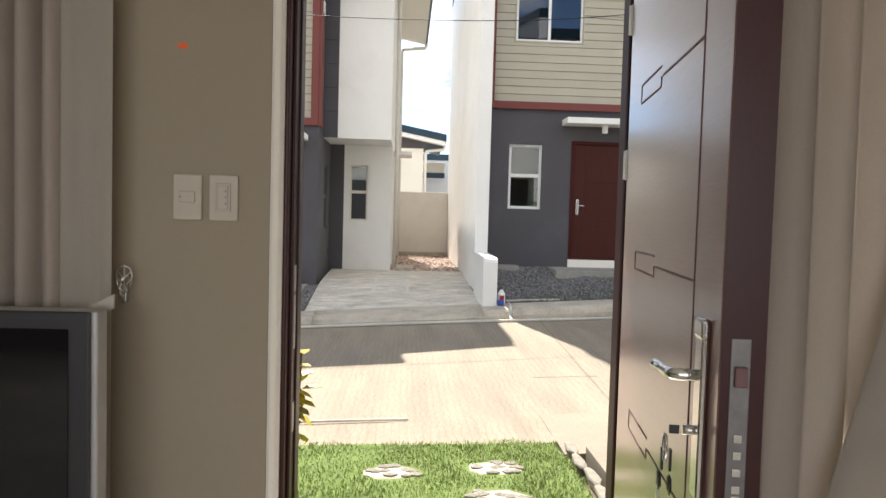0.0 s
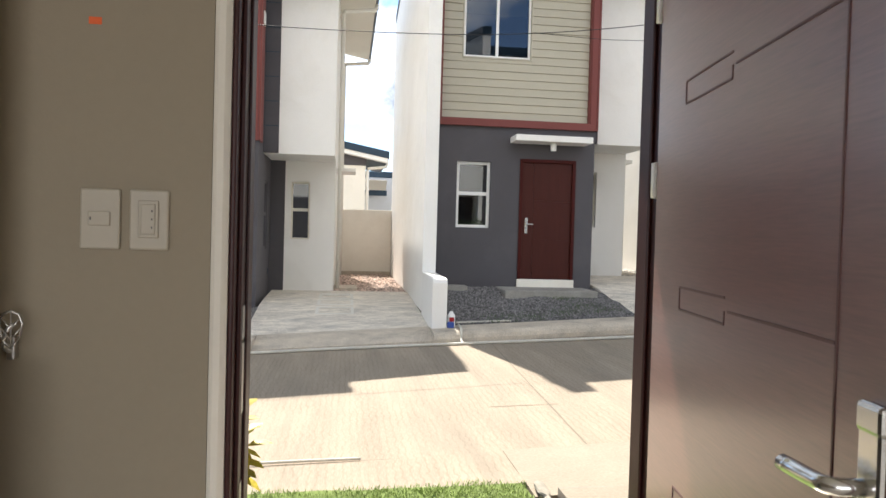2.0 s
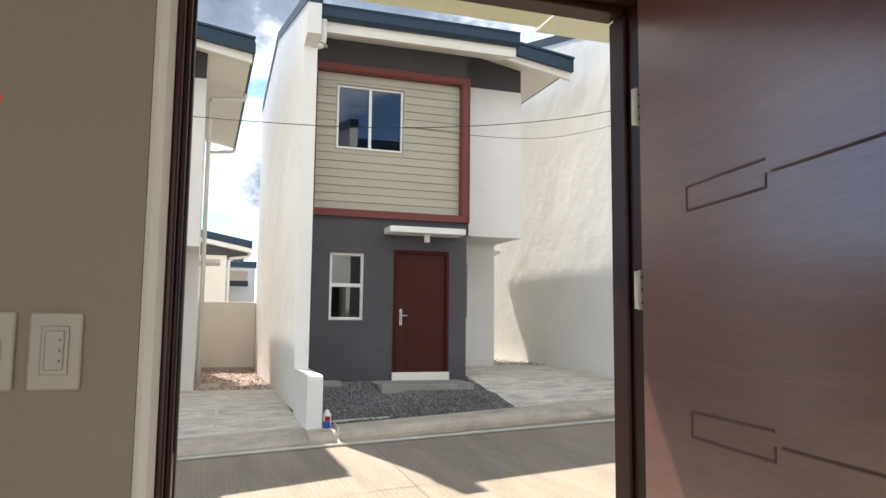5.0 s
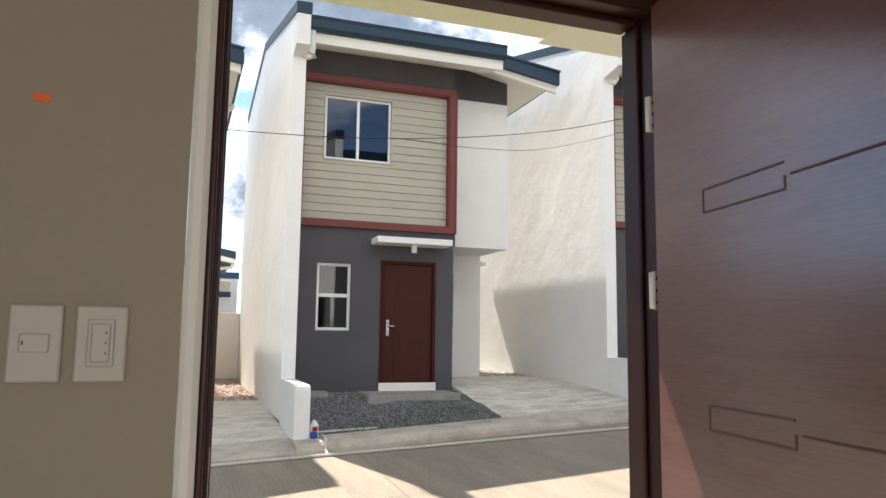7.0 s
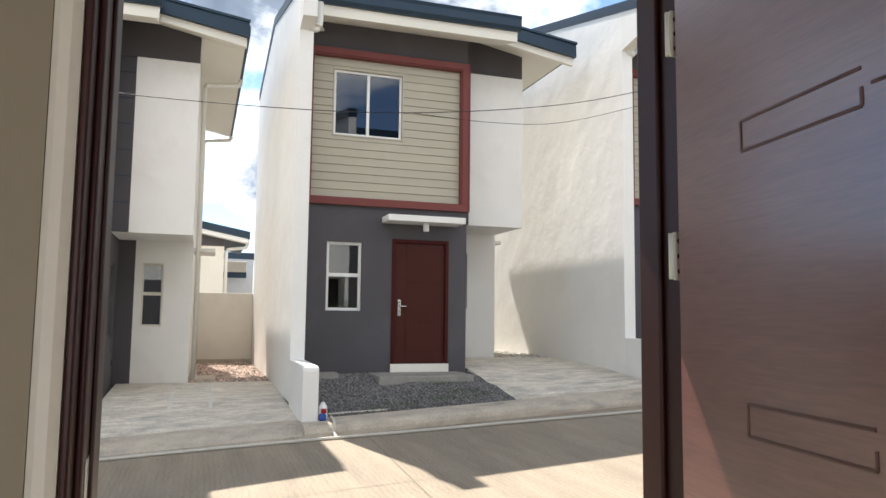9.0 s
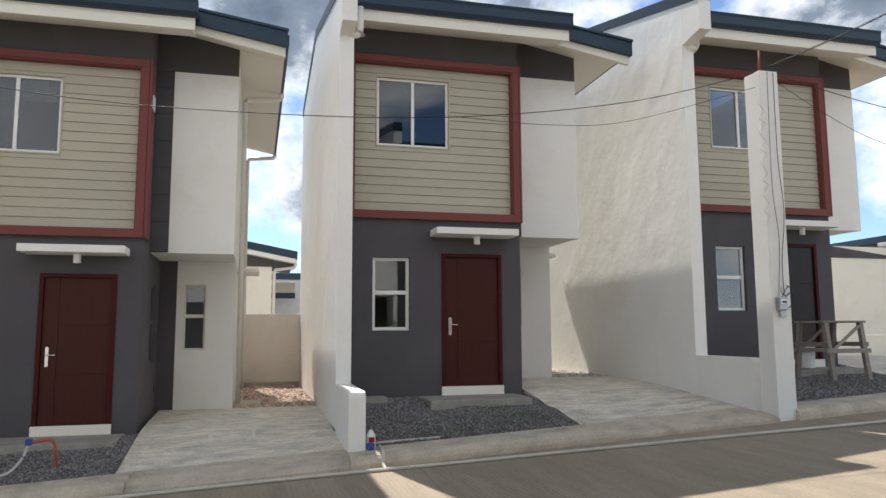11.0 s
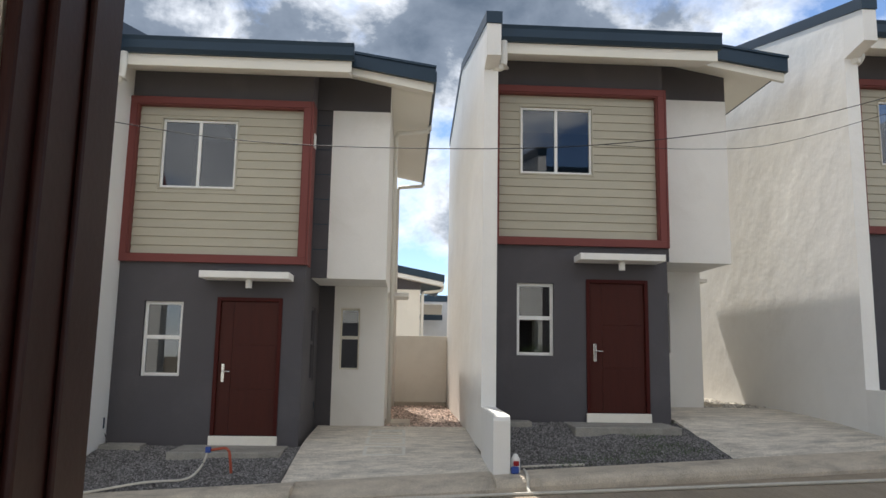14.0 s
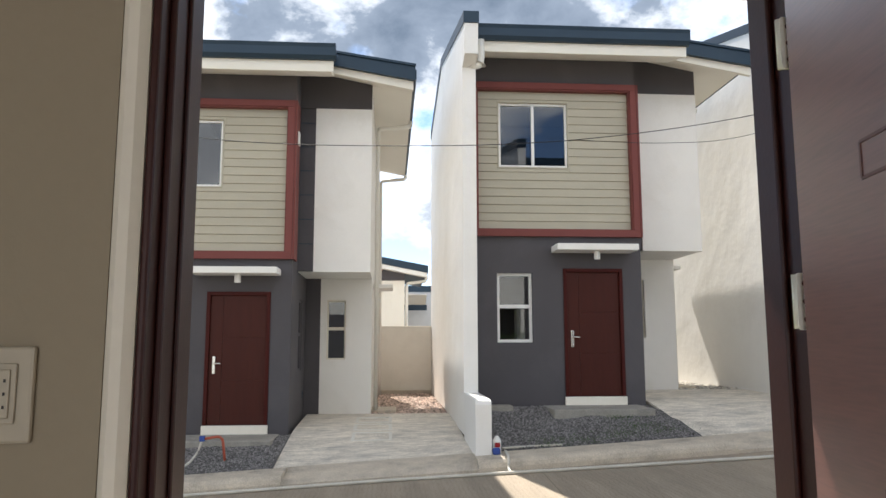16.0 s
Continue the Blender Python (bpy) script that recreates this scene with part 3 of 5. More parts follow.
    part("siding_backing", bm, GREY, surround)
    for a0, a1, b0, b1 in ((rx0 + w, rx1 - w, rz1 - w - 0.02, rz1 - w - 0.002), (rx0 + w, rx1 - w, rz0 + w + 0.002, rz0 + w + 0.02), (rx0 + w + 0.002, rx0 + w + 0.02, rz0 + w + 0.021, rz1 - w - 0.021), (rx1 - w - 0.02, rx1 - w - 0.002, rz0 + w + 0.021, rz1 - w - 0.021)):
        part("inner_return", boxes((a0, a1, -0.06, 0.075, b0, b1)), RED, surround)
    n = 17
    za, zb, sy = rz0 + w + 0.021, rz1 - w - 0.021, 0.07
    step = (zb - za) / n
    wx0, wx1, wz0, wz1 = 0.465, 1.705, 3.825, 5.005
    for k in range(n):
        c0, c1 = za + k * step, za + (k + 1) * step
        spans = [(rx0 + w + 0.021, rx1 - w - 0.021)]
        if c1 > wz0 and c0 < wz1:
            spans = [(rx0 + w + 0.021, wx0), (wx1, rx1 - w - 0.021)]
            if c0 < wz0 - 0.01 or c1 > wz1 + 0.01:
                lo, hi = (c0, wz0) if c0 < wz0 else (wz1, c1)
                bm = bmesh.new()
                prism(bm, [(sy - 0.002, lo), (sy - 0.002, hi), (sy - 0.022, hi), (sy - 0.030, lo)], "x", wx0, wx1)
                part("siding_board", bm, SIDING, surround)
        for a, b in spans:
            bm = bmesh.new()
            prism(bm, [(sy - 0.002, c0), (sy - 0.002, c1 - 0.002), (sy - 0.018, c1 - 0.002), (sy - 0.036, c0 + 0.004), (sy - 0.032, c0)], "x", a + 0.001, b - 0.001)
            part("siding_board", bm, SIDING, surround)
    bm = boxes((wx0, wx1, 0.034, 0.148, 4.98, wz1), (wx0, wx1, 0.034, 0.148, wz0, 3.85), (wx0, 0.49, 0.034, 0.148, 3.85, 4.98), (1.68, wx1, 0.034, 0.148, 3.85, 4.98), bevel=0.004)
    part("window_casing", bm, SIDING, surround, "beige casing")
    # windows
    window_unit(h, "upper_window", "x", 0.49, 1.68, 3.85, 4.98, 0.11, "slide", GLASS, "white framed sliding window with tinted glass", 0.038)
    window_unit(h, "lower_window", "x", 0.425, 1.02, 0.88, 2.03, 0.09, "sash", GLASS_CLEAR, "white framed window of two lights")
    window_unit(h, "recess_window", "x", 3.28, 3.64, 0.98, 2.10, 2.10, "sash", GLASS_CLEAR, "narrow white framed window of two lights", 0.032, REVEAL)
    window_unit(h, "side_window", "y", 1.0, 1.5, 0.80, 2.05, W - 0.05, "sash", GLASS, "dark framed side window", 0.04, GREY)
    # door
    fr = boxes((1.54, 1.60, -0.02, 0.13, 0, 2.11), (2.49, 2.55, -0.02, 0.13, 0, 2.11), (1.60, 2.49, -0.02, 0.13, 2.05, 2.11), bevel=0.006)
    door = part("door", fr, MAROON_TRIM, h, "maroon door frame")
    bm = boxes((1.602, 1.80, 0.02, 0.06, 0.005, 2.048), (1.803, 2.488, 0.02, 0.06, 0.005, 0.70), (1.803, 2.488, 0.02, 0.06, 0.702, 1.38), (1.803, 2.488, 0.02, 0.06, 1.382, 2.048), bevel=0.002)
    leaf = part("door_leaf", bm, door_mat, door, "closed maroon door leaf with fine grooves")
    part("door_backing", boxes((1.602, 2.488, 0.05, 0.058, 0.004, 2.049)), MAROON_TRIM, door)
    part("lever_plate", boxes((1.655, 1.705, 0.006, 0.02, 0.80, 1.08), bevel=0.008), CHROME, door, "chrome plate")
    bm = bmesh.new()
    tube(bm, round_off([(1.68, 0.012, 0.97), (1.68, -0.045, 0.97), (1.80, -0.045, 0.965)], 0.02), 0.011, 8)
    part("lever_handle", bm, CHROME, door, "chrome lever")
    part("door_sill", boxes((1.53, 2.56, -0.045, -0.002, -0.14, 0.0), bevel=0.006), CREAM, h, "white painted sill")
    part("side_vent", boxes((W + 0.031, W + 0.05, 0.06, 0.24, 4.60, 4.82), bevel=0.004), VINYL, h, "small white vent cover")
    part("wall_outlet", boxes((W - 0.001, W + 0.012, 1.72, 1.79, 0.30, 0.42), bevel=0.003), SLATE, h, "dark outlet box")
    if fw == 0.0:
        # Thin dark block painted as the shaded depth of a small hole.
        part("hole_block", boxes((fw - 0.002, fw + 0.006, -0.14, -0.09, 0.10, 0.26), bevel=0.003), SLATE, h, "dark block standing in for a small hole in the plaster")
        for k in range(3):
            bm = bmesh.new()
            tube(bm, round_off([(0.004, -0.06, 0.02), (0.05 + 0.02 * k, -0.10 - 0.02 * k, -0.05), (0.03, -0.06 - 0.03 * k, -0.14 - 0.03 * k), (0.06, -0.05, -0.24)], 0.04), 0.005, 6)
            part("loose_wire", bm, GREY, h, "dark loose wire")
    part("yard_slab", boxes((0.02, 0.62, -0.30, -0.004, -0.30, -0.115), bevel=0.015), STEP, h, "small worn concrete slab at the wall")
    # canopy with its lamp
    canopy = part("canopy", boxes((1.35, 2.70, -0.46, -0.002, 2.37, 2.475), bevel=0.008), WHITE, h, "thin white concrete canopy")
    bm = bmesh.new()
    bmesh.ops.create_cone(bm, cap_ends=True, segments=20, radius1=0.05, radius2=0.05, depth=0.13, matrix=Matrix.Translation((2.06, -0.25, 2.303)))
    part("canopy_lamp", bm, VINYL, canopy, "white cylindrical ceiling lamp", smooth=False)
    # downpipes
    bm = bmesh.new()
    tube(bm, round_off([(fw + 0.10, -0.74, 5.76), (fw + 0.10, -0.74, 5.40), (fw + 0.05, -0.74, 5.30), (fw - 0.08, -0.84, 5.30)], 0.08), 0.055, 12)
    part("downpipe", bm, PVC, h, "white pvc downpipe", smooth=False)
    for yy in (2.3, DEPTH - 1.0):
        bm = bmesh.new()
        zz = soffit_z(4.93) - 0.14
        tube(bm, round_off([(4.95, yy, 5.73), (4.95, yy, zz), (4.30, yy, zz - 0.06), (4.30, yy, -0.1)], 0.07), 0.045, 10)
        part("downpipe", bm, PVC, h, "white pvc downpipe")
    part("side_canopy", boxes((4.222, 4.62, 2.6, 3.5, 2.38, 2.46), bevel=0.008), WHITE, h, "small white canopy on the side")
    part("side_step", boxes((4.222, 4.7, 2.25, 3.1, -0.25, 0.02), bevel=0.01), KERB, h, "small concrete side step")
    # front step slab
    part("front_step", boxes((1.16, 2.74, -0.82, -0.002, -0.36, -0.135), bevel=0.018), STEP, h, "worn concrete slab before the door")
    widen(h, wide)
    return h


houses = [house(*LOTS[0], SIDE[0], -1.32, -0.09, MAROON, "two-storey house with grey and beige siding front, beside a construction yard"),
          house(*LOTS[1], SIDE[1], -1.16, 0.02, MAROON, "two-storey house with grey front and red-framed beige siding"),
          house(*LOTS[2], SIDE[2], -1.32, 0.0, FILM_BLACK, "two-storey house with a dark wrapped door behind a white post")]


def low_wall(lot, post):
    x0, z0 = LOTS[lot]
    w = empty("low_wall", (x0, FACADE, z0), "low white rendered wall beside a driveway", "wall", "low front walls", kind="structure")
    bm = bmesh.new()
    front, fw = (-2.05 if lot == 0 else -2.20) if post else -2.27, SIDE[lot]
    prism(bm, [(-0.802, -0.6), (-0.802, 0.13), (front + 0.12, 0.125), (front + 0.03, 0.11), (front, 0.06), (front, -0.9)], "x", fw - 0.215, fw - 0.003)
    part("wall_body", bm, WHITE, w)
    if post:
        px, py = (-0.36, -2.42) if lot == 0 else (-0.50, -2.54)
        bm = boxes((px, px + 0.31, py, front - 0.002, -0.95, 4.28), bevel=0.012)
        part("post", bm, WHITE, w, "tall white concrete post")
        for dx, dy, hh in ((px + 0.10, py + 0.10, 0.34), (px + 0.16, py + 0.22, 0.22), (px + 0.24, py + 0.12, 0.15)):
            bm = bmesh.new()
            tube(bm, [(dx, dy, 4.25), (dx, dy, 4.28 + hh)], 0.018 if hh > 0.3 else 0.01, 8)
            part("rebar", bm, RED, w, "rusty red bar")
    return w


for i in range(3):
    low_wall(i, i != 1)


# ---- back of the gaps ----
def gap(lot, xa, xb, bed_mat, stone_mat, tone):
    z0 = LOTS[lot][1]

    def h(x, y):
        return z0 - 0.05 + 0.03 * noise.noise((x * 2, y * 2, 5 + lot))
    bed = single("gravel_bed", sheet(span(xa, xb, 12), span(15.085, 20.85, 24), h, 0.3), bed_mat, "bed of " + tone + " gravel between two houses", "gravel", "side gravel beds", "stuff")
    me = stones(xa + 0.03, xb - 0.03, 15.1, 20.8, h, 3500, 0.05, 20 + lot)
    me.materials.append(stone_mat)
    st = tagged(new("gravel_stones", me), "loose " + tone + " stones", kind="stuff")
    st.parent = bed
    wall = empty("yard_wall", (0, 0, 0), "cream rendered yard wall between the houses", "wall", "yard walls", kind="structure")
    part("wall_body", boxes((xa - 0.02, xb, 20.85, 21.0, z0 - 0.5, z0 + 1.76), bevel=0.01), CREAM, wall)
    part("wall_footing", boxes((xa, xb - 0.02, 20.7, 20.848, z0 - 0.3, z0 + 0.06), bevel=0.01), KERB, wall)


gap(0, LOTS[0][0] + 4.135, LOTS[1][0] - 0.218, PINK_BED, PINK_STONES, "brownish")
gap(1, LOTS[1][0] + 4.245, LOTS[2][0] + SIDE[2] - 0.218, GREY_BED, GREY_STONES, "pale grey")

# ---- our side of the road ----
PLASTER = material("interior_wall_paint", (0.285, 0.238, 0.167), 0.7, vary=0.03, scale=1.0, bump=0.04)
FLOOR_Z = 0.20
wall_in = 2.09
IN = bmesh.new()
holed_wall(IN, "x", -3.2, 4.2, -0.3, 2.75, wall_in, wall_in + 0.17, [(0.046, 1.066, 0.20, 2.40), (1.50, 3.1, 0.5, 2.5)])
single("wall_front", IN, PLASTER, "beige painted wall with an open doorway", "wall", kind="structure")
single("wall_left", boxes((-3.35, -3.2, -3.4, wall_in + 0.17, -0.3, 2.75)), PLASTER, "beige painted room wall", "wall", kind="structure")
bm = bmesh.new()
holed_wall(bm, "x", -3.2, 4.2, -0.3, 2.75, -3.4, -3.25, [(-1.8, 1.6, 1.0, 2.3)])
single("wall_back", bm, PLASTER, "beige painted room wall with an opening added for a fill lamp", "wall", kind="structure")
single("wall_right", boxes((4.2, 4.35, -3.4, wall_in + 0.17, -0.3, 2.75)), PLASTER, "beige painted room wall", "wall", kind="structure")
single("floor", boxes((-3.2, 4.2, -3.25, wall_in, 0.0, FLOOR_Z)), DRIVE, "plain room floor", "floor", kind="structure")
single("ceiling", boxes((-3.35, 4.35, -3.4, wall_in + 0.17, 2.752, 2.9)), WHITE, "white room ceiling", "ceiling", kind="structure")
bm = bmesh.new()
prism(bm, [(0.047, wall_in + 0.001), (0.055, wall_in - 0.003), (0.068, wall_in), (0.079, wall_in + 0.012), (0.079, 2.25), (0.047, 2.25)], "z", 0.2, 2.40)
single("trim", bm, REVEAL, "cream plaster reveal beside the door frame", "trim", kind="structure")
# fill lamp added to brighten the room, behind an unseen opening in the back wall
fill_lamp = new("room_fill", bpy.data.lights.new("room_fill", "AREA"))
fill_lamp.data.shape, fill_lamp.data.size, fill_lamp.data.size_y, fill_lamp.data.energy = "RECTANGLE", 3.3, 1.2, 35
fill_lamp.data.color = (0.96, 0.95, 1.0)
fill_lamp.matrix_world = look((-0.1, -3.42, 1.65), (-0.1, 0, 1.65))

# upper storey and roof of our own house
own = empty("own_house", (0, 0, 0), "upper storey of a grey and white house with a dark roof", "house")
part("upper_wall", boxes((-3.35, 0.2, -3.4, 2.25, 2.902, 7.0)), WHITE, own, "white painted wall")
part("upper_front", boxes((0.202, 4.35, -3.4, 2.25, 2.902, 7.0)), GREY, own, "dark grey painted wall")
bm = bmesh.new()
prism(bm, [(2.7, -0.2), (2.7, 6.9), (3.4, 7.1), (3.4, 7.75), (-3.4, 9.0), (-3.4, -0.2)], "x", 4.352, 4.6)
part("upper_firewall", bm, WHITE, own, "white firewall")
bm = bmesh.new()
prism(bm, [(3.42, 7.752), (3.42, 8.02), (-3.4, 9.27), (-3.4, 9.002)], "x", 4.335, 4.617)
part("firewall_cap", bm, SLATE, own, "dark blue metal flashing cap")
next_door = empty("neighbour_house", (4.602, 2.2, 0.2), "grey neighbouring house with a dark sloping roof", "house")
part("wall", boxes((0.0, 3.2, -5.6, 0.0, -0.3, 7.1)), GREY, next_door)
bm = bmesh.new()
prism(bm, [(0.9, 7.30), (-5.6, 8.6), (-5.6, 8.5), (0.9, 7.05)], "x", 0.02, 4.6)
part("roof", bm, SLATE, next_door, "dark blue metal roof")
bm = bmesh.new()
prism(bm, [(3.0, 7.20), (-3.8, 8.4), (-3.8, 8.3), (3.0, 6.95)], "x", -3.7, 4.35)
part("upper_roof", bm, SLATE, own, "dark blue metal roof")
part("door_canopy", boxes((-0.3, 1.11, 2.262, 2.84, 2.562, 2.66), bevel=0.01), CREAM, own, "thin cream concrete canopy")
# Unseen bay, added to keep the sun off the curtain behind the window.
part("shading_bay", boxes((1.32, 4.35, 2.262, 3.30, 2.76, 2.90), (1.32, 4.35, 2.262, 3.30, 2.902, 5.2)), WHITE, own, "unseen white bay added to shade the window below")
FRONT = material("own_front_paint", (0.105, 0.10, 0.112), 0.8, vary=0.07, scale=1.3, bump=0.1)
bm = bmesh.new()
holed_wall(bm, "x", -3.35, 4.35, -0.3, 2.75, wall_in + 0.172, wall_in + 0.19, [(0.03, 1.066, 0.05, 2.40), (1.50, 3.1, 0.5, 2.5)])
part("lower_front", bm, FRONT, own, "dark grey painted front")

# ---- near side ground ----
GRASS = material("lawn_grass", (0.26, 0.335, 0.095), 0.7, island=0.25, vary=0.35, scale=6.0, fine=30.0, bump=0.0)
TURF = material("lawn_turf", (0.17, 0.23, 0.06), 0.95, vary=0.3, scale=5.0, bump=0.6, bump_scale=40.0)
PALE = material("pale_stone", (0.31, 0.28, 0.225), 0.85, vary=0.2, scale=8.0, bump=0.4, bump_scale=30.0)


APRON = material("apron_concrete", (0.33, 0.28, 0.215), 0.9, vary=0.18, scale=2.0, bump=0.3, bump_scale=40.0)


def near_z(x, y):
    return 0.10 + 0.02 * (x - 0.5) - 0.025 * (y - 3.5)


lawn = single("lawn", sheet(span(-3.4, 1.40, 20), span(2.28, 4.82, 14), lambda x, y: near_z(x, y) + 0.012 * noise.noise((x * 3, y * 3, 1)), 0.2), TURF,
              "patch of bright green lawn before the door", "lawn", kind="stuff")


def blades():
    rnd = random.Random(3)
    verts, faces = [], []
    for _ in range(42000):
        x, y = rnd.uniform(-1.6, 1.46), rnd.uniform(3.3, 4.95)
        if y > 4.83 + 0.09 * noise.noise((x * 2.3, 0, 7)) + rnd.uniform(-0.04, 0.03) or x > 1.42 + 0.05 * noise.noise((y * 4, 1, 9)):
            continue
        if any((x - a) ** 2 / 0.03 + (y - b) ** 2 / 0.02 < 1 for a, b in ((0.36, 4.25), (0.95, 4.30), (0.92, 3.85))):
            continue
        a, hgt, lean = rnd.uniform(0, 6.3), rnd.uniform(0.010, 0.030), rnd.uniform(0.0, 0.03)
        z, w = near_z(x, y) - 0.003, 0.0035
        dx, dy = math.cos(a), math.sin(a)
        n = len(verts)
        verts += [(x - dy * w, y + dx * w, z), (x + dy * w, y - dx * w, z), (x + dx * lean, y + dy * lean, z + hgt)]
        faces.append((n, n + 1, n + 2))
    me = bpy.data.meshes.new("blades")
    me.from_pydata(verts, [], faces)
    me.materials.append(GRASS)
    return me


turf = tagged(new("grass_blades", blades()), "short bright green grass blades", kind="stuff")
turf.parent = lawn
near = empty("near_pavement", (0, 0, 0), "pale concrete strip between lawn and road", "pavement", kind="structure")
part("strip", sheet(span(-30, 1.429, 40), [4.83, 5.1, 5.51], lambda x, y: road_z(x) + 0.03 if y > 5 else road_z(max(x, -1)) + 0.045, 0.15), ROAD, near)
part("apron", sheet(span(1.43, 30, 40), [4.62, 5.0, 5.51], lambda x, y: road_z(x) + 0.035, 0.15), APRON, near, "paler concrete apron")
part("walk_slab", sheet(span(1.55, 4.6, 6), [2.28, 3.5, 4.56], lambda x, y: 0.14 + 0.02 * (x - 1.5), 0.2), APRON, near, "concrete slab beside the lawn")
part("joint_strip", boxes((1.56, 4.6, 4.562, 4.618, 0.0, 0.13)), PALE, near, "pale joint strip")


def blob(rx, ry, rz, seed, cuts=1):
    bm = bmesh.new()
    bmesh.ops.create_icosphere(bm, subdivisions=1 + cuts, radius=1.0)
    for v in bm.verts:
        k = 1 + 0.22 * noise.noise(v.co * 1.7 + Vector((seed * 3.1, 0, 0)))
        v.co = Vector((v.co.x * rx * k, v.co.y * ry * k, v.co.z * rz * k))
    return bm


for i, (x, y, r) in enumerate(((0.36, 4.25, 0.17), (0.95, 4.30, 0.18), (0.92, 3.85, 0.17))):
    st = empty("stepping_stone", (x, y, near_z(x, y)), "flat pale stepping stone of set pebbles in the lawn", "stepping stone", "stepping stones")
    part("base", blob(r, r * 0.62, 0.014, i), KERB, st)
    rnd = random.Random(i)
    for k in range(14):
        a, d = rnd.uniform(0, 6.3), r * math.sqrt(rnd.uniform(0, 0.8))
        bm = blob(rnd.uniform(0.025, 0.05), rnd.uniform(0.02, 0.035), 0.014, i * 20 + k, 0)
        bmesh.ops.translate(bm, verts=bm.verts[:], vec=(d * math.cos(a), d * 0.6 * math.sin(a), 0.010))
        part("pebble", bm, PALE, st)
for k in range(6):
    y = 3.3 + 0.27 * k
    rock = single("edging_stone", blob(0.035, 0.14, 0.024, 50 + k), PALE, "pale rough edging stone beside the lawn", "stone", "lawn edging stones")
    rock.matrix_basis = Matrix.Translation((1.46 + 0.015 * (k % 2), y, near_z(1.45, y) + 0.015))

# yellowing shrub beside the doorway
LEAF = material("yellow_green_leaf", (0.45, 0.36, 0.03), 0.5, vary=0.35, scale=12.0, bump=0.0, per_piece=0.25)
STEM = material("brown_stem", (0.12, 0.09, 0.04), 0.8, vary=0.2)
shrub = empty("shrub", (0.03, 2.95, 0.1), "small shrub with yellow-green leaves beside the doorway", "shrub")
rnd = random.Random(8)
for k in range(7):
    bm = bmesh.new()
    top = Vector((rnd.uniform(-0.16, 0.0), rnd.uniform(-0.15, 0.15), rnd.uniform(0.74, 0.92)))
    tube(bm, [(0.015 * k - 0.12, 0, 0), top * 0.5 + Vector((-0.03, 0, 0)), top], 0.007, 6)
    stem = part("stem", bm, STEM, shrub)
    for j in range(9):
        p = top * (0.74 + 0.27 * j / 8)
        a, t = rnd.uniform(0, 6.3), rnd.uniform(-0.9, 0.3)
        d = Vector((math.cos(a), math.sin(a), t)).normalized()
        s = d.cross(Vector((0, 0, 1))).normalized() * 0.030
        ln = rnd.uniform(0.08, 0.13)
        u = s.cross(d).normalized() * 0.008
        bm = bmesh.new()
        vs = [bm.verts.new(q) for q in (p, p + d * ln * 0.35 + s + u, p + d * ln * 0.75 + s * 0.8 + u, p + d * ln, p + d * ln * 0.75 - s * 0.8 + u, p + d * ln * 0.35 - s + u, p + d * ln * 0.5)]
        for q in range(6):
            bm.faces.new((vs[q], vs[(q + 1) % 6], vs[6]))
        part("leaf", bm, LEAF, stem)

# palm in the neighbouring front yard
PALM_GREEN = material("palm_leaf_green", (0.07, 0.13, 0.03), 0.5, vary=0.3, scale=6.0, bump=0.0, per_piece=0.2)
palm = empty("palm", (4.55, 3.6, 0.1), "young palm with arching green fronds in a front yard", "palm")
bm = bmesh.new()
tube(bm, [(0, 0, 0), (0.02, 0, 0.5), (0.0, 0.02, 1.0)], 0.07, 10)
part("trunk", bm, STEM, palm, "brown ringed trunk")
rnd = random.Random(21)
for k in range(11):
    a, reach, lift = k * 0.571 + rnd.uniform(-0.2, 0.2), rnd.uniform(0.9, 1.25), rnd.uniform(0.5, 1.1)
    d, side = Vector((math.cos(a), math.sin(a), 0)), Vector((-math.sin(a), math.cos(a), 0))
    spine = [Vector((0, 0, 0.98)) + d * reach * t + Vector((0, 0, lift * 2.2 * t * (1 - 0.62 * t))) for t in span(0.0, 1.0, 12)]
    bm = bmesh.new()
    tube(bm, spine, 0.008, 5)
    for q, p in enumerate(spine[2:]):
        ln = 0.34 * math.sin(0.35 + 2.5 * q / 10)
        for sgn in (-1, 1):
            for off in (0.0, 0.04):
                base = p + d * off
                tip = base + side * sgn * ln + d * ln * 0.55 - Vector((0, 0, ln * 0.35))
                mid = (base + tip) / 2 + Vector((0, 0, 0.02))
                vs = [bm.verts.new(v) for v in (base, mid + d * 0.014, tip, mid - d * 0.014)]
                bm.faces.new(vs)
    part("frond", bm, PALM_GREEN, palm)

# ---- the open door and its frame ----
DOOR_BROWN = material("dark_brown_door_skin", (0.195, 0.078, 0.064), 0.30, vary=0.24, scale=3.0, fine=25.0, bump=0.012, bump_scale=14.0, stretch=(0.6, 0.6, 9), spec=0.8)
lacquer = DOOR_BROWN.node_tree.nodes["Principled BSDF"]
lacquer.inputs["Coat Weight"].default_value, lacquer.inputs["Coat Roughness"].default_value, lacquer.inputs["Coat IOR"].default_value = 1.0, 0.18, 1.52
FRAME_BROWN = material("dark_brown_steel_frame", (0.040, 0.012, 0.010), 0.4, spec=0.25, vary=0.1, bump=0.03)
SHADE_LINE = material("groove_shade_brown", (0.135, 0.064, 0.06), 0.6, vary=0.1, bump=0.0)
STEEL = material("dull_steel", (0.55, 0.53, 0.50), 0.35, metal=1.0, vary=0.1, bump=0.05)
HINGE = material("satin_steel_hinge", (0.80, 0.79, 0.74), 0.5, metal=0.1, vary=0.1, bump=0.0)
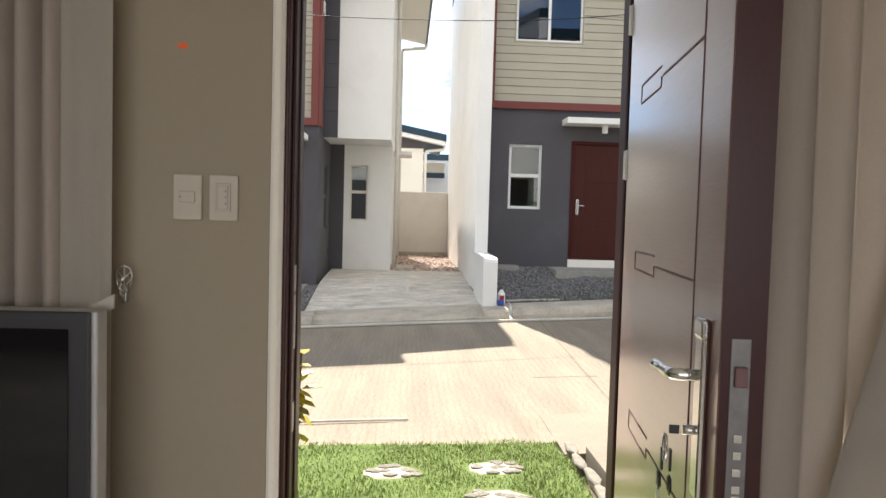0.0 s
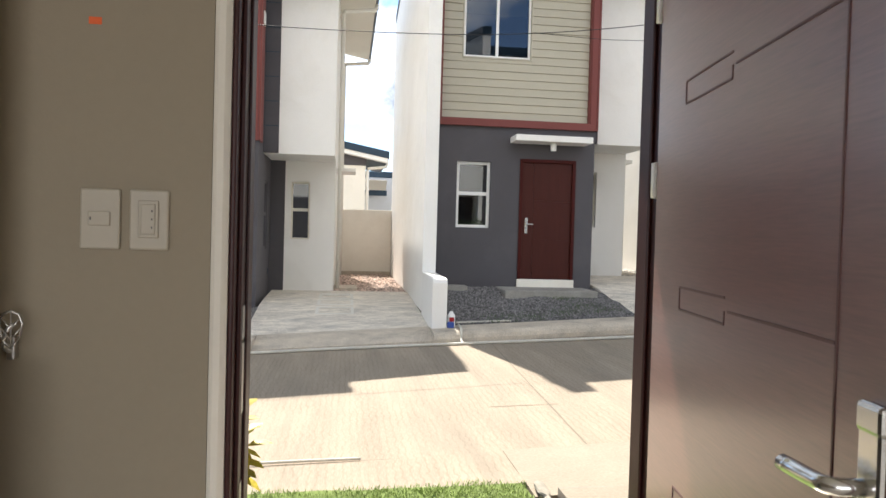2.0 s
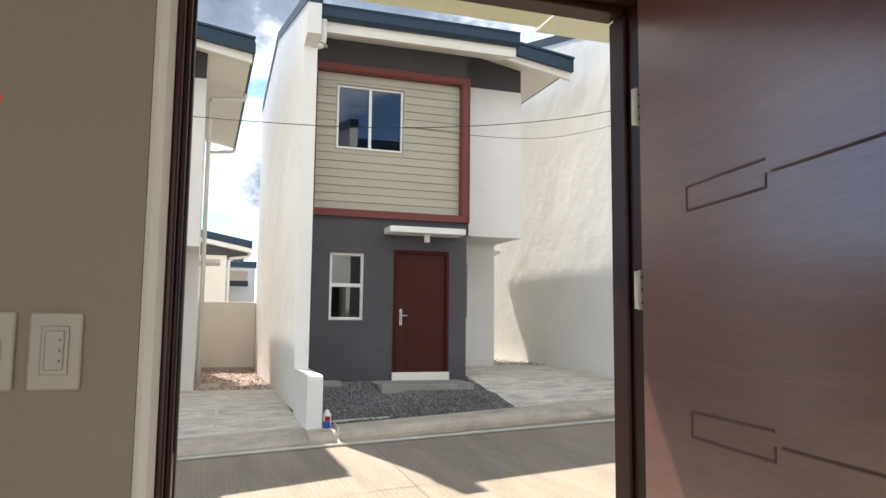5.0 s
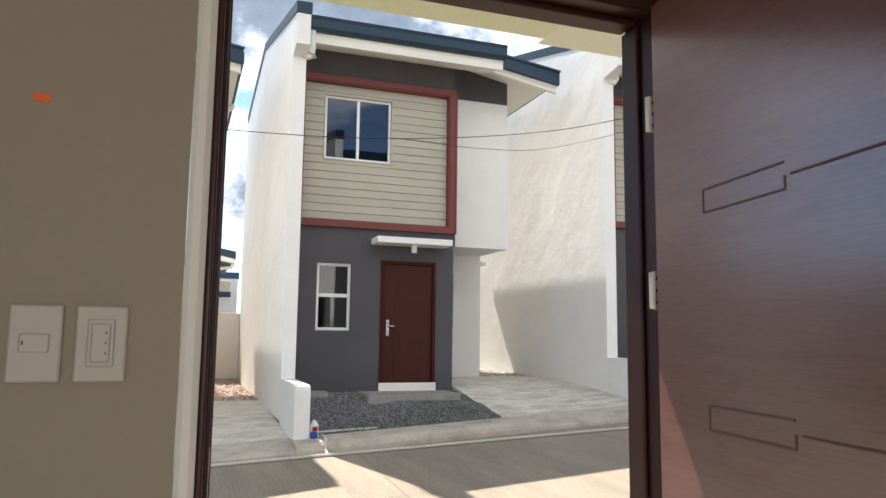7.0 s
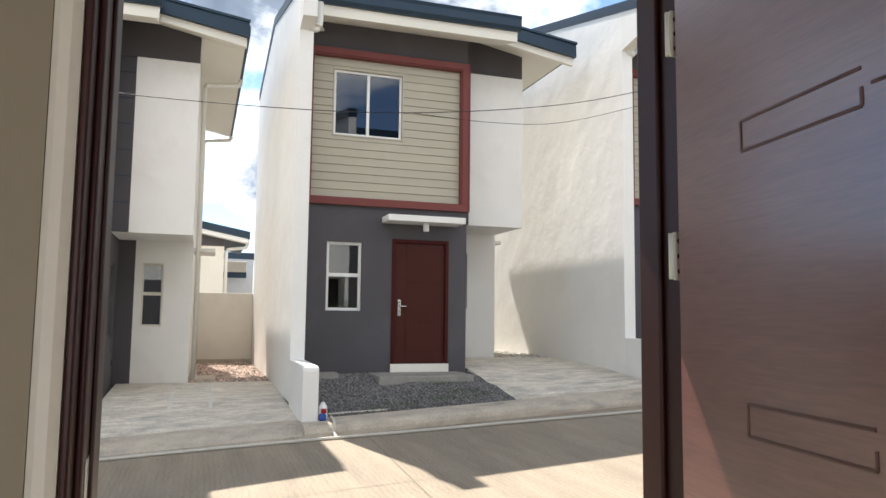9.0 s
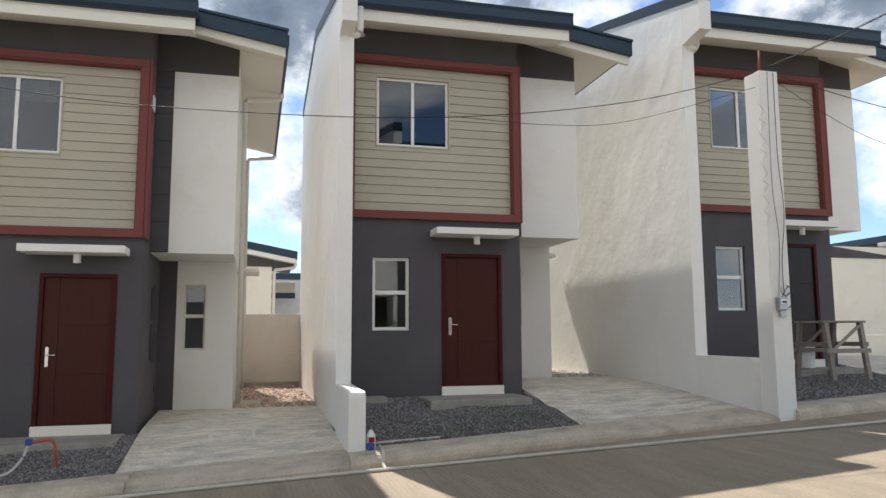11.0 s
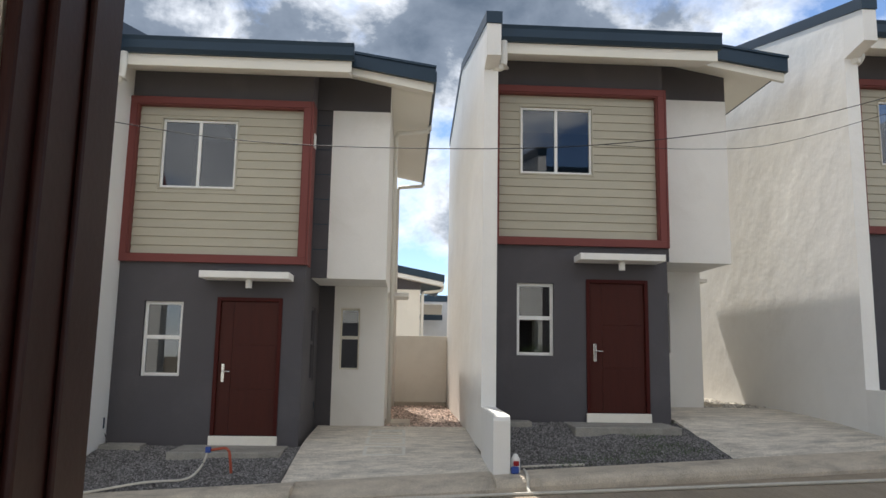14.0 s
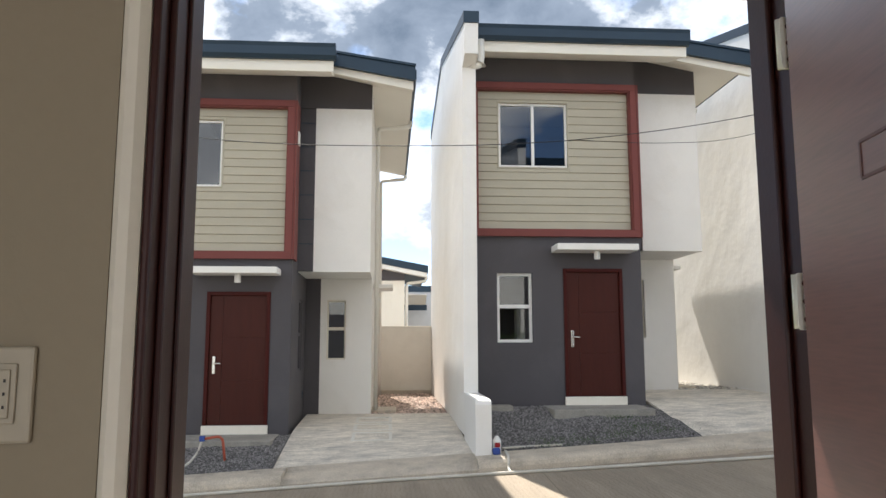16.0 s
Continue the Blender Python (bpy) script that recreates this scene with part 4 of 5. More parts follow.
ZINC_PLATE = material("dull_zinc_plate", (0.17, 0.16, 0.15), 0.5, metal=0.7, vary=0.15, scale=30.0, bump=0.05)
BLACK = material("black_plastic", (0.012, 0.012, 0.013), 0.4, vary=0.1, bump=0.0)
fr = empty("door_1", (0, 0, 0), "dark brown steel door frame in the doorway", "door frame", kind="structure")
for name, rows in (("jamb", [(0.080, 0.092, 2.102, 2.262, 0.2, 2.395), (0.092, 0.102, 2.140, 2.262, 0.2, 2.36), (0.102, 0.108, 2.195, 2.262, 0.2, 2.34)]),
                   ("jamb", [(1.020, 1.064, 2.15, 2.262, 0.2, 2.395), (1.010, 1.020, 2.20, 2.262, 0.2, 2.33)]),
                   ("head", [(0.103, 1.020, 2.15, 2.262, 2.345, 2.395), (0.109, 1.010, 2.20, 2.262, 2.33, 2.345)])):
    part(name, boxes(*rows, bevel=0.004), FRAME_BROWN, fr)
part("threshold", boxes((0.113, 1.004, 2.12, 2.262, 0.195, 0.225), bevel=0.004), STEEL, fr, "steel threshold")
for z in (0.95, 1.18, 1.33):
    part("strike_plate", boxes((0.1022, 0.1035, 2.162, 2.190, z, z + (0.16 if z == 1.18 else 0.08)), bevel=0.0008), STEEL, fr, "steel strike plate")

leaf_at = Matrix(((-0.143, 0.99, 0, 0.998), (-0.99, -0.143, 0, 2.14), (0, 0, 1, 0.0), (0, 0, 0, 1)))
leaf = new("front_door")
leaf.matrix_basis = leaf_at
tagged(leaf, "open dark brown steel door with pressed grooves and a chrome lever", "door")
L0, L1, ZB, ZT, THICK = 0.015, 0.956, 0.235, 2.34, 0.064
part("leaf", boxes((L0, L1, 0.0, THICK, ZB, ZT), bevel=0.004), DOOR_BROWN, leaf)

part("edge_strip", boxes((L1 + 0.0002, L1 + 0.002, 0.001, THICK - 0.001, ZB, ZT)), FRAME_BROWN, leaf, "dark brown door edge")


# Dark strips just proud of the leaf, painted as the shade in its grooves.
def groove(points, w=0.0022):
    bm = bmesh.new()
    for (u0, z0), (u1, z1) in zip(points, points[1:]):
        d = Vector((u1 - u0, z1 - z0)).normalized()
        n = Vector((-d.y, d.x)) * w
        q = [(u0 + n.x, z0 + n.y), (u1 + n.x, z1 + n.y), (u1 - n.x, z1 - n.y), (u0 - n.x, z0 - n.y)]
        prism(bm, q, "y", -0.0012, 0.004)
    return part("groove", bm, SHADE_LINE, leaf, "thin dark strip standing in for the shade in a pressed groove")


groove([(0.79, ZB + 0.02), (0.79, ZT - 0.02)])
for zc in (1.462, 1.865, 1.066, 0.66):
    groove([(0.205, zc - 0.022), (0.205, zc + 0.022), (0.44, zc + 0.022)])
    groove([(0.205, zc - 0.022), (0.44, zc - 0.022), (0.44, zc)])
    groove([(0.455, zc), (0.786, zc)])
# lever furniture, keys, lock plate, hinges
part("lever_plate", boxes((0.858, 0.904, -0.012, -0.0005, 1.128, 1.408), bevel=0.006), CHROME, leaf, "chrome back plate")
part("plate_cap", boxes((0.856, 0.906, -0.014, -0.0005, 1.380, 1.413), bevel=0.006), CHROME, leaf)
bm = bmesh.new()
tube(bm, round_off([(0.875, -0.01, 1.322), (0.875, -0.048, 1.322), (0.81, -0.050, 1.318), (0.785, -0.056, 1.320)], 0.02, 5), 0.010, 12)
part("lever_handle", bm, CHROME, leaf, "chrome lever handle", smooth=False)
bm = bmesh.new()
tube(bm, [(0.875, -0.005, 1.235), (0.875, -0.030, 1.235)], 0.008, 12)
part("key_cylinder", bm, STEEL, leaf)
keys = empty("key_bunch", (0, 0, 0), "bunch of keys hanging from the door lock", "keys")
keys.matrix_basis = leaf_at
part("key_bow", boxes((0.8735, 0.8765, -0.050, -0.034, 1.228, 1.242), bevel=0.001), BLACK, keys)
bm = bmesh.new()
tube(bm, [(0.875 + 0.012 * math.cos(a * 0.6283), -0.055, 1.205 + 0.022 * math.sin(a * 0.6283)) for a in range(11)], 0.0022, 6)
part("key_ring", bm, STEEL, keys)
for du, lean in ((0.0, -0.022), (-0.012, 0.012)):
    bm = blob(0.015, 0.004, 0.019, 70, 0)
    bmesh.ops.translate(bm, verts=bm.verts[:], vec=(0.872 + du + lean, -0.057 - du, 1.145))
    part("key_head", bm, BLACK, keys, "black key head")
    part("key_loop", boxes((0.866 + du + lean * 0.5, 0.876 + du + lean * 0.5, -0.058 - du, -0.054 - du, 1.165, 1.20), bevel=0.001), BLACK, keys)
    part("key_blade", boxes((0.866 + du + lean * 1.4, 0.877 + du + lean * 1.4, -0.058 - du, -0.055 - du, 1.07, 1.125), bevel=0.0008), STEEL, keys)
part("lock_plate", boxes((L1 + 0.002, L1 + 0.004, 0.014, 0.042, 1.125, 1.395), bevel=0.001), ZINC_PLATE, leaf, "steel lock face plate")
for z in (1.175, 1.20, 1.225, 1.25, 1.16):
    part("lock_bolt", boxes((L1 + 0.004, L1 + 0.007, 0.022, 0.034, z - 0.006, z + 0.006), bevel=0.001), CHROME, leaf)
part("latch", boxes((L1 + 0.004, L1 + 0.012, 0.019, 0.037, 1.325, 1.355), bevel=0.002), SHADE_LINE, leaf)
part("upper_lock_plate", boxes((L1 + 0.002, L1 + 0.004, 0.020, 0.044, 1.88, 2.02), bevel=0.008), ZINC_PLATE, leaf, "steel upper bolt plate")
for z in (0.56, 1.668, 2.058):
    bm = bmesh.new()
    outline = [(0.0125 * sx + 0.004 * (math.cos(a) - sx), 0.032 * sz + 0.009 * math.sin(a)) for sx, sz, a0 in ((1, 1, 0), (-1, 1, 1), (-1, -1, 2), (1, -1, 3)) for a in ((a0 + q / 3) * math.pi / 2 for q in range(4))]
    prism(bm, [(1.0055 + u, z + 0.040 + v) for u, v in outline], "y", 2.135, 2.139)
    hinge = part("hinge", bm, HINGE, fr, "white painted steel hinge plate")
    bm = bmesh.new()
    tube(bm, [(0.995, 2.142, z + 0.001), (0.995, 2.142, z + 0.079)], 0.005, 8)
    part("hinge_pin", bm, HINGE, hinge)
    for zz in (0.014, 0.040, 0.066):
        bm = bmesh.new()
        tube(bm, [(1.0055, 2.1346, z + zz), (1.0055, 2.1362, z + zz)], 0.0045, 10)
        part("hinge_screw", bm, SHADE_LINE, hinge)

# ---- room things ----
PLATE = material("cream_switch_plastic", (0.42, 0.375, 0.29), 0.45, vary=0.03, bump=0.0)
ORANGE = material("orange_tape", (0.75, 0.12, 0.02), 0.6, vary=0.1, bump=0.05)
CLOTH = material("cream_curtain_cloth", (0.66, 0.585, 0.51), 0.9, vary=0.06, scale=2.0, fine=150.0, bump=0.15, bump_scale=300.0)
SHEER = material("pale_curtain_cloth", (0.66, 0.62, 0.55), 0.9, vary=0.05, scale=2.0, fine=150.0, bump=0.15, bump_scale=300.0)


def let_light_through(m, share):
    """Thin cloth: part of the light comes through it."""
    nt = m.node_tree
    out, b = nt.nodes["Material Output"], nt.nodes["Principled BSDF"]
    tr = nt.nodes.new("ShaderNodeBsdfTranslucent")
    tr.inputs["Color"].default_value = b.inputs["Base Color"].default_value if not b.inputs["Base Color"].links else (0.62, 0.56, 0.47, 1)
    mx = nt.nodes.new("ShaderNodeMixShader")
    mx.inputs[0].default_value = share
    link(nt, b.outputs[0], mx.inputs[1]), link(nt, tr.outputs[0], mx.inputs[2]), link(nt, mx.outputs[0], out.inputs["Surface"])


let_light_through(CLOTH, 0.26), let_light_through(SHEER, 0.34)
SCREEN = material("black_screen_glass", (0.006, 0.006, 0.007), 0.08, vary=0.1, bump=0.0)
BEZEL = material("charcoal_bezel", (0.020, 0.019, 0.021), 0.35, vary=0.08, bump=0.0)
EDGE = material("silver_edge", (0.42, 0.41, 0.39), 0.4, metal=0.3, vary=0.05, bump=0.0)
for x, wide in ((-0.2, False), (-0.108, True)):
    sw = empty("light_switch", (x, wall_in, 1.527), "cream plastic light switch on the wall" if not wide else "cream plastic outlet plate on the wall", "switch", "switch plates")
    part("plate", boxes((0, 0.075, -0.011, -0.0005, 0, 0.119), bevel=0.004), PLATE, sw)
    if wide:
        part("rocker", boxes((0.018, 0.057, -0.016, -0.0115, 0.024, 0.098), bevel=0.002), PLATE, sw)
        part("insert", boxes((0.024, 0.051, -0.019, -0.0165, 0.031, 0.091), bevel=0.002), PLATE, sw)
        for z in (0.045, 0.061, 0.077):
            part("marker", boxes((0.044, 0.0465, -0.020, -0.0192, z - 0.002, z + 0.002)), BEZEL, sw)
    else:
        part("rocker", boxes((0.017, 0.058, -0.017, -0.0115, 0.046, 0.074), bevel=0.002), PLATE, sw)
        part("marker", boxes((0.021, 0.0235, -0.018, -0.0172, 0.057, 0.063)), BEZEL, sw)
single("tape_mark", boxes((-0.192, -0.168, wall_in - 0.0015, wall_in - 0.0003, 1.966, 1.980)), ORANGE, "small piece of orange tape on the wall", "tape")


def curtain(name, xa, xb, y, za, zb, waves, deep, mat, label, edge=lambda z: 0.0, seed=0):
    """Hanging cloth with soft folds; edge(z) shifts its free edge."""
    bm = bmesh.new()
    nx, nz = max(60, int(waves * 22)), 26
    grid = []
    for i in range(nx + 1):
        col = []
        for k in range(nz + 1):
            z = za + (zb - za) * k / nz
            u = i / nx
            x = xa + (xb - xa) * u
            x += edge(z) * (1 - u)
            ph = waves * 2 * math.pi * u + 0.5 * noise.noise((u * 5, z * 0.8, seed))
            swing = math.sin(ph) if waves < 8 else 1.2 - 2 * abs(math.sin(ph / 2)) ** 0.7
            d = deep * (0.65 + 0.5 * noise.noise((u * 4, z * 0.6, seed + 3))) * swing
            col.append(bm.verts.new((x, y + d, z)))
        grid.append(col)
    for i in range(nx):
        for k in range(nz):
            bm.faces.new((grid[i][k], grid[i + 1][k], grid[i + 1][k + 1], grid[i][k + 1]))
    bmesh.ops.solidify(bm, geom=bm.faces[:], thickness=0.003)
    return single(name, bm, mat, label, "curtain", "curtains", smooth=True)


curtain("curtain", -1.5, -0.43, 2.00, 0.25, 2.6, 16, 0.055, CLOTH, "grey-beige pleated curtain beside the door wall", seed=1)
curtain("curtain", -0.44, -0.315, 1.99, 0.25, 2.6, 0.6, 0.012, SHEER, "flat cream curtain edge drawn to a tie-back hook", seed=2)
curtain("curtain", 1.34, 3.2, 1.98, 0.25, 2.6, 17, 0.04, CLOTH, "cream pleated curtain behind the open door", seed=3)
curtain("curtain", 1.68, 3.2, 1.88, 0.25, 2.6, 5, 0.03, SHEER, "pale outer curtain swept aside in soft folds", edge=lambda z: -0.24 * max(0.0, min(1.0, (1.75 - z) / 0.9)), seed=4)
hook = empty("curtain_hook", (-0.315, wall_in, 1.355), "metal leaf-shaped curtain tie-back hook on the wall", "curtain hook")
part("rose", boxes((-0.012, 0.004, -0.02, -0.0005, -0.045, 0.0), bevel=0.003), STEEL, hook)
bm = bmesh.new()
tube(bm, round_off([(-0.004, -0.01, -0.03), (-0.004, -0.05, -0.02), (0.004, -0.06, 0.02), (0.02, -0.05, 0.03)], 0.02), 0.004, 8)
part("hook_arm", bm, STEEL, hook)
rim = [(0.012 + 0.020 * math.sin(a * 0.6283) * (1 - 0.25 * math.cos(a * 0.6283)), -0.056, 0.020 - 0.034 * math.cos(a * 0.6283)) for a in range(11)]
bm = bmesh.new()
tube(bm, rim, 0.0024, 6)
part("hook_leaf", bm, STEEL, hook, "pierced metal leaf rim")
for za, zb, xb in ((-0.014, 0.054, 0.012), (0.0, 0.022, 0.030), (0.0, 0.022, -0.006), (0.018, 0.038, 0.026), (0.018, 0.038, -0.002)):
    bm = bmesh.new()
    tube(bm, [(0.012, -0.056, za), (xb, -0.056, zb)], 0.0016, 5)
    part("leaf_vein", bm, STEEL, hook)
bm = bmesh.new()
prism(bm, [(-0.30, 1.31), (-0.47, 1.225), (-0.47, 1.255), (-0.30, 1.345)], "y", 1.962, 1.970)
single("curtain_tie", bm, SHEER, "cream cloth tie holding the curtain to its hook", "curtain tie")

tv = empty("television", (-0.31, 1.84, 0.62), "dark television with a wide charcoal bezel on a low stand", "television")
part("case", boxes((-1.30, 0.022, 0.0, 0.06, 0.0, 0.70), bevel=0.006), EDGE, tv, "silver grey case")
part("bezel", boxes((-1.30, 0.010, -0.016, -0.001, 0.004, 0.70), bevel=0.004), BEZEL, tv)
part("screen", boxes((-1.235, -0.034, -0.0195, -0.0165, 0.08, 0.662), bevel=0.001), SCREEN, tv)
part("foot", boxes((-0.95, -0.35, -0.08, 0.12, -0.03, -0.001), bevel=0.006), BEZEL, tv)
part("neck", boxes((-0.72, -0.58, 0.0, 0.05, -0.001, 0.03), bevel=0.004), BEZEL, tv)
stand = empty("tv_stand", (-1.7, 1.62, FLOOR_Z), "low dark wooden television stand", "tv stand")
part("top", boxes((0, 1.5, 0, 0.40, 0.35, 0.389), bevel=0.004), BEZEL, stand)
for x in (0.02, 1.44):
    part("side_panel", boxes((x, x + 0.04, 0.01, 0.39, 0, 0.349), bevel=0.003), BEZEL, stand)

# ---- beyond and along the road ----
WIRE = material("black_cable", (0.015, 0.015, 0.017), 0.6, vary=0.1, bump=0.0)
HOSE = material("dusty_white_hose", (0.60, 0.57, 0.50), 0.6, vary=0.15, bump=0.0)
RUST = material("rusty_corrugated_sheet", (0.31, 0.295, 0.27), 0.8, vary=0.3, scale=1.5, fine=30.0, bump=0.3, stain=(0.10, 0.085, 0.07), stain_amount=0.8, stain_scale=1.0, stretch=(3, 3, 0.5), per_piece=0.15)
TIMBER = material("weathered_timber", (0.25, 0.22, 0.19), 0.85, vary=0.25, scale=5.0, bump=0.4, per_piece=0.25, stretch=(1, 1, 5))
BLUE = material("blue_plastic", (0.03, 0.07, 0.30), 0.6, vary=0.2, bump=0.1)
SCARLET = material("red_cloth", (0.30, 0.012, 0.016), 0.8, vary=0.2, bump=0.1)
PIPE_RED = material("orange_red_pipe", (0.42, 0.09, 0.05), 0.5, vary=0.15, bump=0.0)
RUBBLE = material("pale_rubble", (0.52, 0.47, 0.40), 0.9, vary=0.35, scale=5.0, bump=0.3, island=0.45)
PINK_SCRAP = material("pink_sack_scraps", (0.60, 0.48, 0.44), 0.8, vary=0.3, scale=5.0, bump=0.3, island=0.5)
GREY_SCRAP = material("grey_debris", (0.24, 0.22, 0.20), 0.9, vary=0.35, scale=5.0, bump=0.3, island=0.6)
PIPE_BROWN = material("rusty_bar", (0.10, 0.065, 0.05), 0.8, vary=0.3, bump=0.0)


def wire(points, radius, label, group="overhead wires", sag=0.0, mat=WIRE, name="overhead_wire", category="wire"):
    """A cable through points, smoothed, hanging a little between them."""
    pts = [Vector(p) for p in points]
    out = []
    for i in range(len(pts) - 1):
        p0, p1, p2, p3 = pts[max(i - 1, 0)], pts[i], pts[i + 1], pts[min(i + 2, len(pts) - 1)]
        for k in range(8):
            t = k / 8
            q = 0.5 * (2 * p1 + (p2 - p0) * t + (2 * p0 - 5 * p1 + 4 * p2 - p3) * t * t + (3 * p1 - p0 - 3 * p2 + p3) * t ** 3)
            out.append(q - Vector((0, 0, sag * 4 * t * (1 - t))))
    out.append(pts[-1])
    bm = bmesh.new()
    tube(bm, out, radius, 6)
    return single(name, bm, mat, label, category, group)


wire([(-4.24, 10.75, 4.68), (-1.93, 10.72, 4.36), (0.5, 10.7, 4.31), (2.93, 10.7, 4.44), (5.45, 10.7, 4.84), (7.52, 10.65, 5.43)], 0.006, "twisted black service cable slung between two posts")
wire([(2.93, 10.7, 4.44), (4.2, 10.7, 4.42), (5.42, 10.7, 4.56), (7.48, 10.62, 5.2)], 0.004, "thin black cable branching from the service cable")
wire([(-4.28, 10.75, 4.70), (-7.0, 10.6, 4.85), (-14.0, 10.0, 5.6)], 0.006, "black cable running on from a post")
wire([(-4.3, 10.7, 4.6), (-6.2, 12.5, 2.6), (-7.4, 14.0, 1.3)], 0.005, "slack black cable slanting down to the yard")
wire([(7.60, 10.65, 5.45), (10.5, 10.7, 5.0), (14.0, 10.7, 5.0), (22.0, 10.7, 6.0)], 0.006, "black cable running on from a post")
wire([(7.60, 10.65, 5.40), (10.0, 10.9, 4.55), (13.0, 11.0, 4.4), (20.0, 11.0, 5.6)], 0.004, "thin black cable running on from a post")
wire([(7.56, 10.6, 5.46), (8.6, 9.0, 5.9), (10.0, 5.5, 6.9), (11.0, 2.5, 7.8)], 0.006, "pair of black cables rising across the road")
wire([(7.52, 10.6, 5.46), (8.5, 9.0, 5.86), (9.9, 5.5, 6.8), (10.8, 2.5, 7.7)], 0.005, "pair of black cables rising across the road")
for i in (0, 2):
    x0, z0 = LOTS[i]
    x0, yy = (x0, FACADE - 2.44) if i == 0 else (x0 - 0.18, FACADE - 2.56)
    wire([(x0 - 0.10, yy, z0 + 4.25), (x0 - 0.12, yy - 0.02, z0 + 3.0), (x0 - 0.06, yy - 0.01, z0 + 2.2), (x0 - 0.14, yy - 0.01, z0 + 1.5), (x0 - 0.13, yy, z0 + 1.0)], 0.005, "black cable running down the post to a meter", "post cables")
    wire([(x0 - 0.20, yy, z0 + 4.25), (x0 - 0.24, yy - 0.02, z0 + 2.6), (x0 - 0.17, yy - 0.01, z0 + 1.8), (x0 - 0.22, yy, z0 + 1.0)], 0.004, "thin black cable running down the post", "post cables")
    meter = empty("electric_meter", (x0 - 0.20, yy + 0.02, z0 + 0.80), "grey electric meter with loose cables on a white post", "electric meter", "electric meters")
    part("meter_box", boxes((-0.07, 0.07, -0.09, 0.0, 0.0, 0.18), bevel=0.01), ZINC, meter)
    part("meter_window", boxes((-0.05, 0.05, -0.104, -0.091, 0.075, 0.145), bevel=0.004), VINYL, meter, "pale meter window")
    part("meter_base", boxes((-0.03, 0.06, -0.06, 0.0, -0.10, -0.002), bevel=0.006), ZINC, meter)
    bm = bmesh.new()
    tube(bm, round_off([(0.03, -0.05, 0.16), (0.10, -0.12, 0.26), (0.17, -0.10, 0.20), (0.13, -0.08, 0.06), (0.05, -0.05, 0.0)], 0.06), 0.007, 6)
    part("loose_cable", bm, WIRE, meter)
    bm = bmesh.new()
    tube(bm, round_off([(0.0, -0.05, 0.17), (0.03, -0.11, 0.30), (0.11, -0.09, 0.34), (0.16, -0.06, 0.22)], 0.05), 0.006, 6)
    part("loose_cable", bm, WIRE, meter)
    part("meter_dial", boxes((-0.035, 0.035, -0.108, -0.1045, 0.095, 0.125), bevel=0.001), BLACK, meter, "dark dial strip")
    bm = bmesh.new()
    tube(bm, [(0.06 + 0.09 * math.sin(q * 0.35), -0.08, 0.27 + 0.07 * math.cos(q * 0.35)) for q in range(16)], 0.004, 5)
    part("loose_cable", bm, WIRE, meter)
    if i == 0:
        bm = bmesh.new()
        tube(bm, round_off([(-0.12, -0.03, 0.445), (-0.06, -0.035, 0.455), (0.0, -0.03, 0.44)], 0.03), 0.022, 8)
        part("red_clip", bm, SCARLET, meter, "red plastic clip")
        bm = bmesh.new()
        tube(bm, [(-0.12 + 0.022 * math.sin(q * 1.3), -0.03, 0.42 - 0.022 * q) for q in range(26)], 0.004, 5)
        part("coiled_cable", bm, WIRE, meter)

x0, z0 = LOTS[2][0] - 0.14, LOTS[2][1]
for k in range(4):
    z, y = z0 + 3.6 - 0.45 * k, FACADE - 2.56
    wire([(x0 - 0.37, y + 0.05, z + 0.3), (x0 - 0.42, y, z + 0.18), (x0 - 0.36, y - 0.03, z + 0.05), (x0 - 0.43, y - 0.02, z - 0.06), (x0 - 0.34, y - 0.01, z - 0.12), (x0 - 0.39, y, z - 0.22)], 0.005, "pale loose cord wound round a rough post edge", "post cords", mat=HOSE, name="cord", category="cord")
# white hose lying along the road's edge
wire([(-7.0, 10.40, road_z(-7) + 0.02), (-2.0, 10.38, road_z(-2) + 0.022), (0.085, 10.36, road_z(0.085) + 0.022), (1.6, 10.26, road_z(1.6) + 0.022), (2.93, 10.14, road_z(2.93) + 0.022), (5.46, 9.93, road_z(5.46) + 0.022), (8.19, 9.66, road_z(8.19) + 0.022), (13, 9.3, road_z(13) + 0.022)],
     0.022, "white plastic hose lying along the road edge", "hoses", mat=HOSE, name="hose", category="hose")
wire([(1.95, 10.95, road_z(1.95) + 0.18), (1.93, 10.62, road_z(1.93) + 0.185), (1.92, 10.48, road_z(1.92) + 0.16), (1.91, 10.42, road_z(1.91) + 0.05), (1.91, 10.28, road_z(1.91) + 0.02)],
     0.020, "short dusty hose hanging over the kerb", "hoses", mat=HOSE, name="hose", category="hose")

wire([(-1.6, 5.70, road_z(-1.6) + 0.02), (-0.22, 5.66, road_z(-0.22) + 0.02), (0.45, 5.62, road_z(0.45) + 0.015)], 0.010, "white pipe lying on the near road edge", "hoses", mat=HOSE, name="pipe", category="pipe")
wire([(1.93, 11.06, road_z(1.93) + 0.20), (2.3, 11.10, road_z(2.3) + 0.19), (2.75, 11.08, road_z(2.75) + 0.185)], 0.016, "short white pipe lying at the front of the gravel", "hoses", mat=HOSE, name="pipe", category="pipe")
